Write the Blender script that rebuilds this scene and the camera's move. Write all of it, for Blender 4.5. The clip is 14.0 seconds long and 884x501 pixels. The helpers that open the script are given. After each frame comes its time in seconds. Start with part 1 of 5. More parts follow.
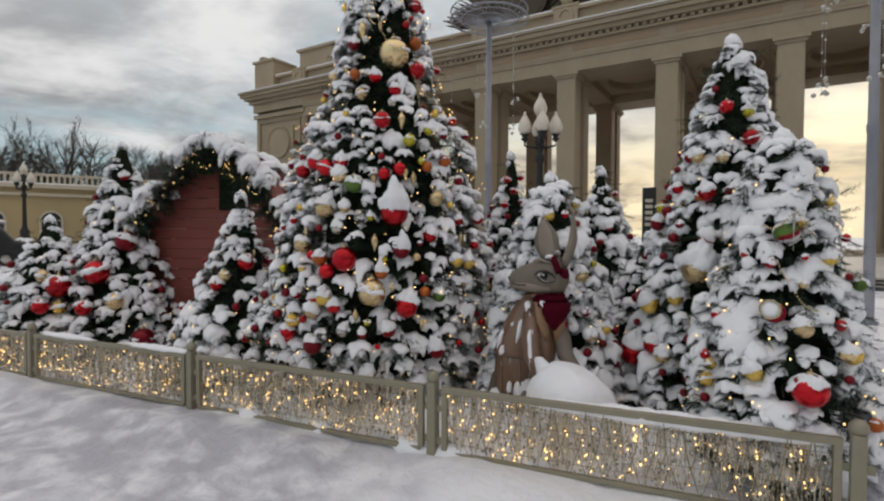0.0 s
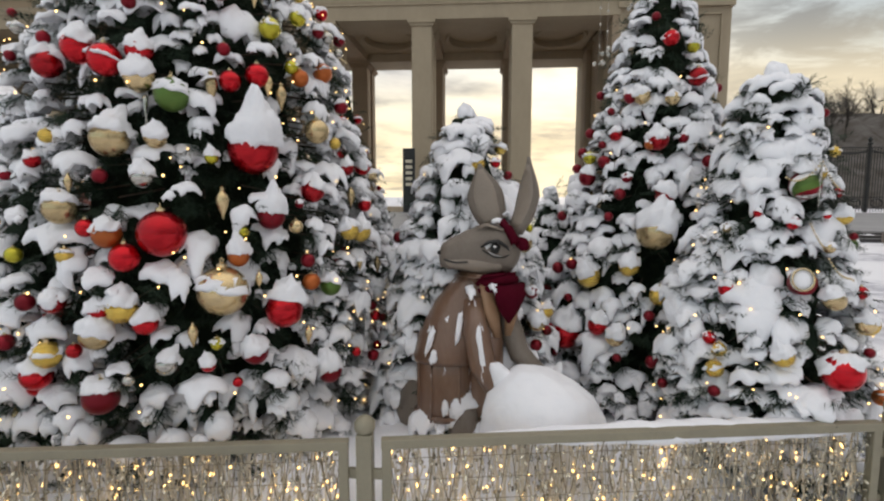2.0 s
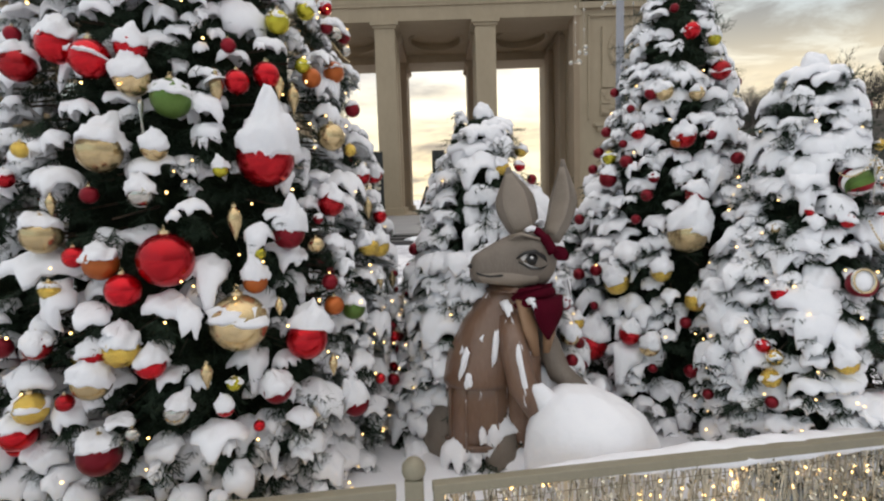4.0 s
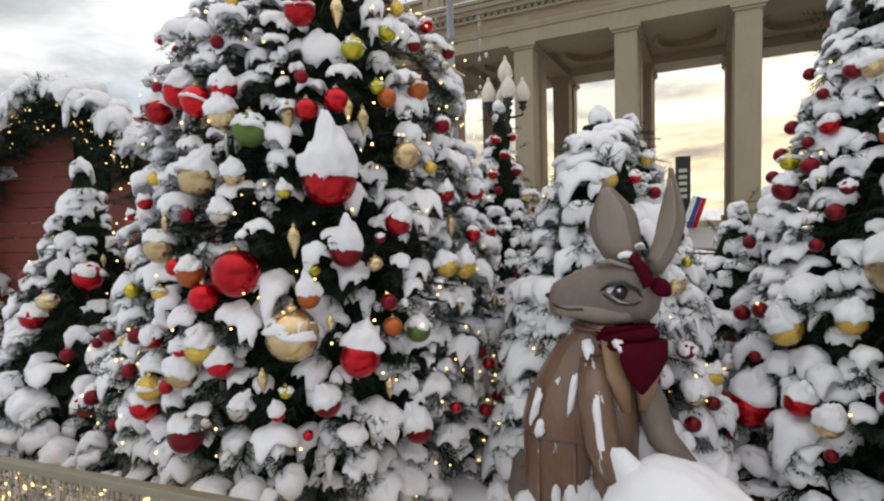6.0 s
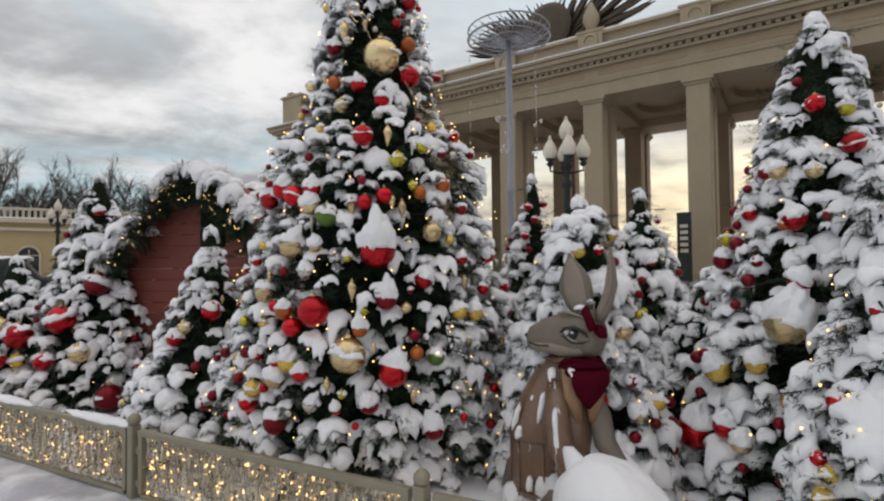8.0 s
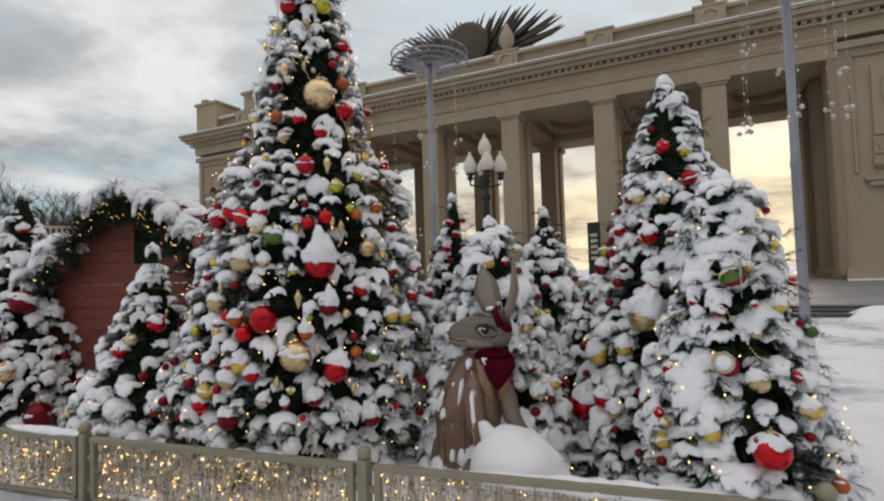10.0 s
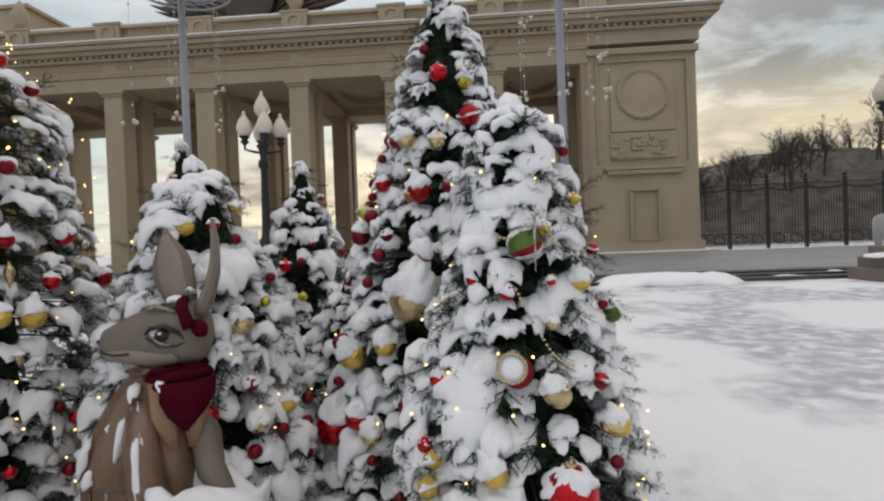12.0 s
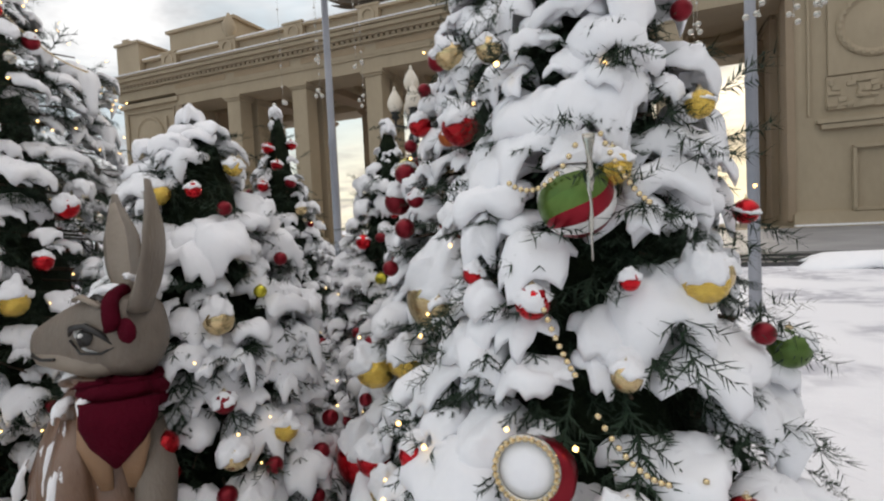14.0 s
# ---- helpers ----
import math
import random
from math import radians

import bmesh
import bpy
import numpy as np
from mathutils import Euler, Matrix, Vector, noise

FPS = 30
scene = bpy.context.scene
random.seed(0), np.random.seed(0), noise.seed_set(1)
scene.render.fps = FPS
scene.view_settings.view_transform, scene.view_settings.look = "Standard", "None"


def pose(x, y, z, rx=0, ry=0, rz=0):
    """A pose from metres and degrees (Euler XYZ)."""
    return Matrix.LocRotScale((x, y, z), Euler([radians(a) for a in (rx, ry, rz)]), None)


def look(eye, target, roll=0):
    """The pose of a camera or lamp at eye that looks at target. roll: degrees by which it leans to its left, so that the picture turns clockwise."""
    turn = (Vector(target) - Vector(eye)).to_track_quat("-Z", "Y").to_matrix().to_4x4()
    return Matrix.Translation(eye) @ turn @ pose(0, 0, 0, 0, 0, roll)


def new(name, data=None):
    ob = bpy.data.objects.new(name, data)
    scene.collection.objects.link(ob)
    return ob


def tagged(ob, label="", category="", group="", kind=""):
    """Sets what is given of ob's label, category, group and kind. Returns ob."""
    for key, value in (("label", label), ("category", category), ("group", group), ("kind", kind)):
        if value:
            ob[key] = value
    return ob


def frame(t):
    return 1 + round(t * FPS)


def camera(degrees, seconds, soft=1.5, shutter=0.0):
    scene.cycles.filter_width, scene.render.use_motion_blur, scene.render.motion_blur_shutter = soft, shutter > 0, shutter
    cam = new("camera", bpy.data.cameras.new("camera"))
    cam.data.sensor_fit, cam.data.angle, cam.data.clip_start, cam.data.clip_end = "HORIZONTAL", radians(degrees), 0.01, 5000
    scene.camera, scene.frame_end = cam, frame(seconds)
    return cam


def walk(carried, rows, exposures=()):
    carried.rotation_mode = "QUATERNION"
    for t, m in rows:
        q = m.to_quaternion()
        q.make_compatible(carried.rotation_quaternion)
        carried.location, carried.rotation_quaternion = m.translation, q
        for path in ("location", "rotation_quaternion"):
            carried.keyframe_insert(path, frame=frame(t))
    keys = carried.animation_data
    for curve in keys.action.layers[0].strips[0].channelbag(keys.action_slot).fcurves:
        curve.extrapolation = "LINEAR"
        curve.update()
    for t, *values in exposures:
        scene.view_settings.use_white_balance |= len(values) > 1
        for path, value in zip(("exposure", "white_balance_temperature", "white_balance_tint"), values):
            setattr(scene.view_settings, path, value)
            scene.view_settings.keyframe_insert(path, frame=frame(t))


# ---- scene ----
cam = camera(81.3, 14.0, soft=2.2)
METRES, EYE, TILT, LEAN, TURN = 8.0, 1.65, 0.0, 0.0, 31.4
ROWS = [
    (0.0, 0.0, 0.0, 0.0, 0.0, -1.67, -0.16),
    (0.5, -0.0309, 0.0561, -0.0022, -4.79, -2.62, -0.07),
    (1.0, -0.059, 0.1109, -0.0038, -10.99, -3.71, 0.16),
    (1.5, -0.0778, 0.1679, -0.0032, -19.45, -5.11, 0.08),
    (2.0, -0.1004, 0.217, -0.0037, -27.36, -6.03, -0.05),
    (4.5, -0.1164, 0.2786, 0.0017, -31.23, -5.76, 1.79),
    (5.0, -0.0771, 0.2823, -0.0006, -23.2, -5.54, 1.88),
    (5.5, -0.0405, 0.2881, 0.0008, -13.95, -5.16, 1.91),
    (6.0, -0.0133, 0.2615, 0.0029, -4.84, -3.79, 1.8),
    (6.5, -0.0012, 0.2288, 0.0047, -0.54, -2.15, 1.25),
    (7.0, 0.0094, 0.1957, 0.008, 2.73, -0.6, 0.93),
    (7.5, 0.0225, 0.162, 0.0125, 3.4, 0.94, 0.78),
    (10.0, 0.0216, 0.0452, 0.0141, -5.24, 2.48, 1.74),
    (10.5, 0.0455, 0.0691, 0.0085, -12.67, 1.12, 1.86),
    (11.0, 0.0709, 0.1095, 0.0017, -19.21, 0.58, 1.86),
    (11.5, 0.0842, 0.1561, 0.0057, -24.12, 0.21, 1.9),
    (12.0, 0.1126, 0.1947, 0.005, -27.7, -0.75, 2.14),
    (12.5, 0.1345, 0.2272, 0.0031, -30.08, -1.54, 2.34),
    (13.0, 0.1582, 0.2432, 0.0042, -26.74, -2.01, 2.61),
    (13.5, 0.1895, 0.2647, -0.007, -20.95, -3.44, 2.85),
    (14.0, 0.2227, 0.2918, -0.001, -9.3, -2.8, 2.79),
]
walk(cam, [(t, pose(0, 0, EYE, TILT, LEAN, TURN) @ pose(METRES * x, METRES * y, METRES * z, 90 + pitch, roll, yaw)) for t, x, y, z, yaw, pitch, roll in ROWS],
     [(0.0, 0.06), (1.0, 0.24), (2.2, 0.42), (4.3, 0.60), (5.5, 0.60), (6.5, 0.50), (7.5, 0.32), (10.0, 0.12), (11.0, 0.20), (12.5, 0.32), (14.0, 0.50)])

# ---- world, sun, exposure ----
SUN_EL, SUN_AZ = radians(9), radians(12)
world = bpy.data.worlds.new("winter_sky")
scene.world = world
world.use_nodes = True


def build_sky(tree):
    """Broken winter overcast: a clear sky behind cloud layers, warm and bright low towards the sun."""
    n, l = tree.nodes, tree.links
    n.clear()

    def node(kind, **inputs):
        nd = n.new(kind)
        for k, v in inputs.items():
            nd.inputs[k].default_value = v
        return nd

    def math_node(op, a, b=None, clamp=False):
        nd = n.new("ShaderNodeMath")
        nd.operation, nd.use_clamp = op, clamp
        for i, v in enumerate((a, b)):
            if v is None:
                continue
            if isinstance(v, (int, float)):
                nd.inputs[i].default_value = v
            else:
                l.new(v, nd.inputs[i])
        return nd.outputs[0]

    def mix(fac, a, b, kind="MIX"):
        nd = n.new("ShaderNodeMix")
        nd.data_type, nd.blend_type = "RGBA", kind
        for i, v in ((0, fac), (6, a), (7, b)):
            if isinstance(v, (int, float, tuple)):
                nd.inputs[i].default_value = v
            else:
                l.new(v, nd.inputs[i])
        return nd.outputs[2]

    def smooth(value, lo, hi):
        nd = n.new("ShaderNodeMapRange")
        nd.interpolation_type = "SMOOTHSTEP"
        nd.inputs[1].default_value, nd.inputs[2].default_value = lo, hi
        l.new(value, nd.inputs[0])
        return nd.outputs[0]

    co = n.new("ShaderNodeTexCoord").outputs["Generated"]
    sep = n.new("ShaderNodeSeparateXYZ")
    l.new(co, sep.inputs[0])
    bright = smooth(sep.outputs[2], 0.15, 1.0)
    sky = n.new("ShaderNodeTexSky")
    sky.sky_type, sky.sun_disc = "NISHITA", False
    sky.sun_elevation, sky.sun_rotation = SUN_EL, SUN_AZ
    clear = mix(1.0, sky.outputs[0], (0.085, 0.085, 0.085, 1), "MULTIPLY")
    # cloud sheet seen in perspective
    up = math_node("ADD", math_node("MAXIMUM", sep.outputs[2], 0.0), 0.16)
    comb = n.new("ShaderNodeCombineXYZ")
    l.new(math_node("DIVIDE", sep.outputs[0], up), comb.inputs[0])
    l.new(math_node("DIVIDE", sep.outputs[1], up), comb.inputs[1])
    big = node("ShaderNodeTexNoise", Scale=0.75, Detail=5.0, Roughness=0.55, Distortion=0.3)
    l.new(comb.outputs[0], big.inputs["Vector"])
    fine = node("ShaderNodeTexNoise", Scale=1.5, Detail=5.0, Roughness=0.6, Distortion=0.2)
    l.new(comb.outputs[0], fine.inputs["Vector"])
    cover = smooth(big.outputs[0], 0.42, 0.60)
    shade = smooth(fine.outputs[0], 0.36, 0.66)
    # nearness to the sun's side, low down
    dot = n.new("ShaderNodeVectorMath")
    dot.operation = "DOT_PRODUCT"
    l.new(co, dot.inputs[0])
    dot.inputs[1].default_value = (math.sin(SUN_AZ) * 0.98, math.cos(SUN_AZ) * 0.98, 0.16)
    low = math_node("SUBTRACT", 1.0, smooth(sep.outputs[2], 0.07, 0.30))
    glow = math_node("MULTIPLY", smooth(dot.outputs["Value"], 0.45, 0.98), low)
    grey = mix(shade, SKY_DARK, SKY_LIGHT)
    warm = mix(shade, WARM_DARK, WARM_LIGHT)
    heavy = math_node("MULTIPLY", smooth(sep.outputs[0], 0.02, 0.50), 0.90)
    fleck = node("ShaderNodeTexNoise", Scale=2.6, Detail=6.0, Roughness=0.58, Distortion=0.5)
    l.new(comb.outputs[0], fleck.inputs["Vector"])
    heavy = math_node("MULTIPLY", heavy, math_node("SUBTRACT", 1.0, math_node("MULTIPLY", smooth(fleck.outputs[0], 0.46, 0.64), 0.50)))
    grey = mix(heavy, grey, SKY_HEAVY)
    cloud = mix(math_node("MULTIPLY", glow, math_node("SUBTRACT", 1.0, math_node("MULTIPLY", heavy, 0.55))), grey, warm)
    pale = mix(0.55, clear, SKY_BLUE)
    pale = mix(heavy, pale, SKY_HEAVY)
    gap = mix(glow, pale, WARM_GAP)
    out = mix(cover, gap, cloud)
    out = mix(bright, out, ZENITH)
    bg = n.new("ShaderNodeBackground")
    l.new(out, bg.inputs[0])
    bg.inputs[1].default_value = SKY_STRENGTH
    o = n.new("ShaderNodeOutputWorld")
    l.new(bg.outputs[0], o.inputs[0])


SKY_DARK, SKY_LIGHT, SKY_BLUE, ZENITH = (0.30, 0.305, 0.315, 1), (0.74, 0.74, 0.74, 1), (0.60, 0.76, 0.84, 1), (0.92, 0.88, 0.87, 1)
WARM_DARK, WARM_LIGHT, WARM_GAP = (0.36, 0.31, 0.25, 1), (0.86, 0.70, 0.44, 1), (1.04, 0.87, 0.58, 1)
SKY_HEAVY = (0.17, 0.17, 0.165, 1)
SKY_STRENGTH = 1.0
build_sky(world.node_tree)
sun = new("sun", bpy.data.lights.new("sun", "SUN"))
sun.data.energy, sun.data.angle, sun.data.color = 0.6, radians(20), (1.0, 0.86, 0.68)
sun.matrix_world = look((0, 0, 30), (-math.sin(SUN_AZ) * 30, -math.cos(SUN_AZ) * 30, 30 - 30 * math.tan(SUN_EL)))


# ---- materials ----
def material(name, colour, rough=0.6, metal=0.0, other=None, scale=6.0, amount=0.5, bump=0.0, bump_scale=40.0,
             island=0.0, each=0.0, emit=0.0, coat=0.0, stretch=(1, 1, 1), spread=0.0, spec=0.5):
    """A principled material: colour mixed with a second colour by two noises, fine relief, and variation by island or by object."""
    m = bpy.data.materials.new(name)
    m.use_nodes = True
    n, l = m.node_tree.nodes, m.node_tree.links
    b = n["Principled BSDF"]
    b.inputs["Roughness"].default_value, b.inputs["Metallic"].default_value = rough, metal
    b.inputs["Coat Weight"].default_value = coat
    b.inputs["Specular IOR Level"].default_value = spec
    co = n.new("ShaderNodeTexCoord")
    mp = n.new("ShaderNodeMapping")
    mp.inputs["Scale"].default_value = stretch
    l.new(co.outputs["Object"], mp.inputs[0])
    base = n.new("ShaderNodeRGB")
    base.outputs[0].default_value = (*colour, 1)
    out = base.outputs[0]
    if other:
        coarse, fine = n.new("ShaderNodeTexNoise"), n.new("ShaderNodeTexNoise")
        for nz, s in ((coarse, scale), (fine, scale * 9)):
            nz.inputs["Scale"].default_value, nz.inputs["Detail"].default_value = s, 5
            l.new(mp.outputs[0], nz.inputs["Vector"])
        add = n.new("ShaderNodeMath")
        add.operation = "MULTIPLY_ADD"
        l.new(fine.outputs[0], add.inputs[0])
        add.inputs[1].default_value = 0.45
        l.new(coarse.outputs[0], add.inputs[2])
        ramp = n.new("ShaderNodeMapRange")
        ramp.inputs[1].default_value, ramp.inputs[2].default_value = 0.55, 0.95
        ramp.inputs[4].default_value = amount
        l.new(add.outputs[0], ramp.inputs[0])
        mx = n.new("ShaderNodeMix")
        mx.data_type = "RGBA"
        l.new(ramp.outputs[0], mx.inputs[0])
        l.new(out, mx.inputs[6])
        mx.inputs[7].default_value = (*other, 1)
        out = mx.outputs[2]
    for amount_v, kind, socket in ((island, "ShaderNodeNewGeometry", "Random Per Island"), (each, "ShaderNodeObjectInfo", "Random")):
        if amount_v:
            src = n.new(kind)
            rng = n.new("ShaderNodeMapRange")
            rng.inputs[3].default_value, rng.inputs[4].default_value = 1 - amount_v, 1 + amount_v
            l.new(src.outputs[socket], rng.inputs[0])
            hsv = n.new("ShaderNodeHueSaturation")
            l.new(rng.outputs[0], hsv.inputs["Value"])
            l.new(out, hsv.inputs["Color"])
            out = hsv.outputs[0]
    l.new(out, b.inputs["Base Color"])
    if spread:
        b.inputs["Subsurface Weight"].default_value = spread
        b.inputs["Subsurface Radius"].default_value = (0.03, 0.035, 0.04)
    if bump:
        bn, nz = n.new("ShaderNodeBump"), n.new("ShaderNodeTexNoise")
        nz.inputs["Scale"].default_value, nz.inputs["Detail"].default_value = bump_scale, 4
        l.new(mp.outputs[0], nz.inputs["Vector"])
        bn.inputs["Strength"].default_value, bn.inputs["Distance"].default_value = bump, 0.02
        l.new(nz.outputs[0], bn.inputs["Height"])
        l.new(bn.outputs[0], b.inputs["Normal"])
    if emit:
        b.inputs["Emission Color"].default_value = (*colour, 1)
        b.inputs["Emission Strength"].default_value = emit
    return m


SNOW = material("snow", (0.86, 0.86, 0.88), 0.75, other=(0.79, 0.80, 0.84), scale=7, bump=0.28, bump_scale=20)
NEEDLE = material("needles", (0.020, 0.036, 0.022), 0.7, other=(0.045, 0.058, 0.040), scale=12, island=0.5, spec=0.12)
# needle colour darkened to near black: the firs' inner shade as colour
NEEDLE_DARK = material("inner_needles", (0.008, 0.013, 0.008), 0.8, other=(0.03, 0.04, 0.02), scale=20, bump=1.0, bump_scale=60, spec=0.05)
BARK = material("bark", (0.09, 0.06, 0.04), 0.9, other=(0.05, 0.035, 0.025), bump=0.6)
RED = material("red_gloss", (0.46, 0.003, 0.010), 0.18, 0.75, other=(0.34, 0.002, 0.007), scale=14, coat=0.2, each=0.3)
CRIMSON = material("crimson_satin", (0.22, 0.004, 0.014), 0.32, 0.6, other=(0.17, 0.004, 0.01), scale=18, each=0.25)
GOLD = material("gold_foil", (0.82, 0.58, 0.13), 0.16, 1.0, other=(0.66, 0.42, 0.08), scale=16, bump=0.5, bump_scale=10)
CHAMPAGNE = material("champagne_pearl", (0.60, 0.45, 0.23), 0.24, 0.85, other=(0.70, 0.58, 0.36), scale=9, each=0.25)
GREEN = material("green_satin", (0.09, 0.16, 0.03), 0.28, 0.5, other=(0.06, 0.10, 0.02), scale=12, each=0.2)
LIME = material("lime_gloss", (0.52, 0.46, 0.04), 0.2, 0.7, other=(0.40, 0.37, 0.03), scale=12)
ORANGE = material("orange_satin", (0.42, 0.11, 0.02), 0.32, 0.5, other=(0.32, 0.07, 0.02), scale=12, each=0.2)
SILVER = material("silver_glass", (0.50, 0.48, 0.43), 0.16, 0.95, other=(0.45, 0.43, 0.38), scale=12)
BEAD = material("bead_gold", (0.72, 0.58, 0.34), 0.25, 0.9)
WHITE = material("white_enamel", (0.78, 0.77, 0.75), 0.4, other=(0.70, 0.69, 0.68), scale=14)
BULB = material("warm_bulb", (1.0, 0.62, 0.22), 0.3, emit=2.8)
FENCE_PAINT = material("fence_paint", (0.30, 0.27, 0.19), 0.5, 0.25, other=(0.22, 0.20, 0.15), scale=7, bump=0.15, bump_scale=90)
WIRE = material("fence_wire", (0.20, 0.17, 0.11), 0.45, 0.6, other=(0.30, 0.26, 0.18), scale=20)
STRAND = material("light_strand", (0.60, 0.55, 0.45), 0.35, 0.1, other=(0.70, 0.64, 0.52), scale=18, island=0.35)
STONE = material("gate_stone", (0.40, 0.325, 0.225), 0.85, other=(0.29, 0.235, 0.16), scale=0.35, bump=0.3, bump_scale=6, stretch=(1, 1, 0.5))
# darker copy of the gate stone, with the shade inside the gate in its colour
STONE_SHADED = material("gate_stone_shaded", (0.33, 0.25, 0.17), 0.85, other=(0.26, 0.195, 0.13), scale=0.4, bump=0.3, bump_scale=6)
BRONZE = material("bronze", (0.085, 0.062, 0.042), 0.5, 0.5, other=(0.05, 0.045, 0.035), scale=1.2)
IRON = material("dark_iron", (0.022, 0.023, 0.022), 0.5, 0.5, other=(0.05, 0.05, 0.05), scale=5)
POLE = material("pole_paint", (0.23, 0.24, 0.27), 0.45, 0.3, other=(0.30, 0.31, 0.34), scale=3)
GLOBE = material("milk_glass", (0.66, 0.60, 0.50), 0.3, other=(0.58, 0.52, 0.43), scale=5, coat=0.3)
FUR = material("painted_fur", (0.150, 0.122, 0.096), 0.55, other=(0.215, 0.18, 0.145), scale=9, bump=0.35, bump_scale=60, stretch=(1, 1, 0.4))
FUR_LIGHT = material("painted_muzzle", (0.26, 0.215, 0.17), 0.55, other=(0.20, 0.165, 0.13), scale=9, bump=0.2)
COAT = material("painted_coat", (0.150, 0.080, 0.048), 0.38, other=(0.25, 0.160, 0.108), scale=6, bump=0.5, bump_scale=30, coat=0.35, stretch=(1, 1, 0.35))
LAPEL = material("painted_lapel", (0.30, 0.175, 0.095), 0.5, other=(0.24, 0.14, 0.08), scale=8, bump=0.2)


def streak_with_snow(m):
    """Thin snow smeared in upright streaks over a painted surface."""
    n, l = m.node_tree.nodes, m.node_tree.links
    b = n["Principled BSDF"]
    was = b.inputs["Base Color"].links[0].from_socket
    co, mp, nz, rp, mx = (n.new("ShaderNode" + k) for k in ("TexCoord", "Mapping", "TexNoise", "MapRange", "Mix"))
    mp.inputs["Scale"].default_value = (13, 13, 2.6)
    nz.inputs["Scale"].default_value, nz.inputs["Detail"].default_value, nz.inputs["Roughness"].default_value = 1.0, 5, 0.62
    rp.inputs[1].default_value, rp.inputs[2].default_value = 0.635, 0.665
    mx.data_type = "RGBA"
    l.new(co.outputs["Object"], mp.inputs[0]), l.new(mp.outputs[0], nz.inputs["Vector"]), l.new(nz.outputs[0], rp.inputs[0])
    l.new(rp.outputs[0], mx.inputs[0]), l.new(was, mx.inputs[6]), l.new(mx.outputs[2], b.inputs["Base Color"])
    mx.inputs[7].default_value = (0.82, 0.82, 0.85, 1)


streak_with_snow(COAT)
SCARF = material("scarf_cloth", (0.055, 0.0015, 0.008), 0.85, spec=0.08, other=(0.085, 0.003, 0.013), scale=12, bump=0.4, bump_scale=70)
BLACK = material("black_paint", (0.012, 0.011, 0.010), 0.35)
HOUSE = material("red_boards", (0.205, 0.050, 0.036), 0.7, other=(0.155, 0.038, 0.030), scale=4, bump=0.3, bump_scale=25, stretch=(0.3, 1, 1), each=0.08)
ASPHALT = material("wet_paving", (0.20, 0.20, 0.205), 0.55, other=(0.36, 0.36, 0.37), scale=0.5, bump=0.2, bump_scale=12)
PLASTER = material("yellow_plaster", (0.46, 0.36, 0.19), 0.85, other=(0.38, 0.30, 0.17), scale=0.4, bump=0.1)
TRIM = material("pale_trim", (0.58, 0.52, 0.40), 0.8, other=(0.50, 0.44, 0.34), scale=0.8)
DARK_GLASS = material("dark_glass", (0.02, 0.022, 0.025), 0.08, coat=0.5)
WOOD_FAR = material("winter_twigs", (0.055, 0.046, 0.038), 0.9, island=0.5)
GRANITE = material("granite", (0.17, 0.14, 0.12), 0.6, other=(0.24, 0.20, 0.17), scale=3, bump=0.2)
VAN_PAINT = material("van_paint", (0.42, 0.43, 0.43), 0.35, 0.1, coat=0.4, other=(0.36, 0.37, 0.37), scale=2)
STEP_STONE = material("wet_dark_granite", (0.045, 0.042, 0.042), 0.45, other=(0.09, 0.085, 0.082), scale=3, bump=0.2)
RUBBER = material("rubber", (0.02, 0.02, 0.02), 0.8)


def ground_material():
    """Trodden snow: white banks, greyer slush where it has been walked on."""
    m = material("trodden_snow", (0.80, 0.80, 0.83), 0.7)
    n, l = m.node_tree.nodes, m.node_tree.links
    b = n["Principled BSDF"]
    co = n.new("ShaderNodeTexCoord")
    def noise_of(scale, detail, dist=0.0):
        nz = n.new("ShaderNodeTexNoise")
        nz.inputs["Scale"].default_value, nz.inputs["Detail"].default_value, nz.inputs["Distortion"].default_value = scale, detail, dist
        l.new(co.outputs["Object"], nz.inputs["Vector"])
        return nz.outputs[0]
    def ramp(v, lo, hi, top=1.0):
        r = n.new("ShaderNodeMapRange")
        r.interpolation_type = "SMOOTHSTEP"
        r.inputs[1].default_value, r.inputs[2].default_value, r.inputs[4].default_value = lo, hi, top
        l.new(v, r.inputs[0])
        return r.outputs[0]
    patch, tread = ramp(noise_of(0.30, 5, 0.3), 0.44, 0.56), ramp(noise_of(3.2, 7, 0.3), 0.28, 0.62, 0.90)
    mul = n.new("ShaderNodeMath")
    mul.operation = "MULTIPLY"
    l.new(patch, mul.inputs[0]), l.new(tread, mul.inputs[1])
    mx = n.new("ShaderNodeMix")
    mx.data_type = "RGBA"
    l.new(mul.outputs[0], mx.inputs[0])
    mx.inputs[6].default_value, mx.inputs[7].default_value = (0.80, 0.80, 0.83, 1), (0.40, 0.40, 0.45, 1)
    l.new(mx.outputs[2], b.inputs["Base Color"])
    bn = n.new("ShaderNodeBump")
    bn.inputs["Strength"].default_value, bn.inputs["Distance"].default_value = 0.8, 0.05
    l.new(noise_of(9.0, 8), bn.inputs["Height"])
    l.new(bn.outputs[0], b.inputs["Normal"])
    return m


GROUND = ground_material()


# ---- mesh helpers ----
def link(name, me, mat, parent=None, label="", smooth=True):
    ob = new(name, me)
    for mt in (mat if isinstance(mat, (list, tuple)) else [mat]):
        me.materials.append(mt)
    if smooth:
        me.polygons.foreach_set("use_smooth", [True] * len(me.polygons))
    ob.parent = parent
    return tagged(ob, label)


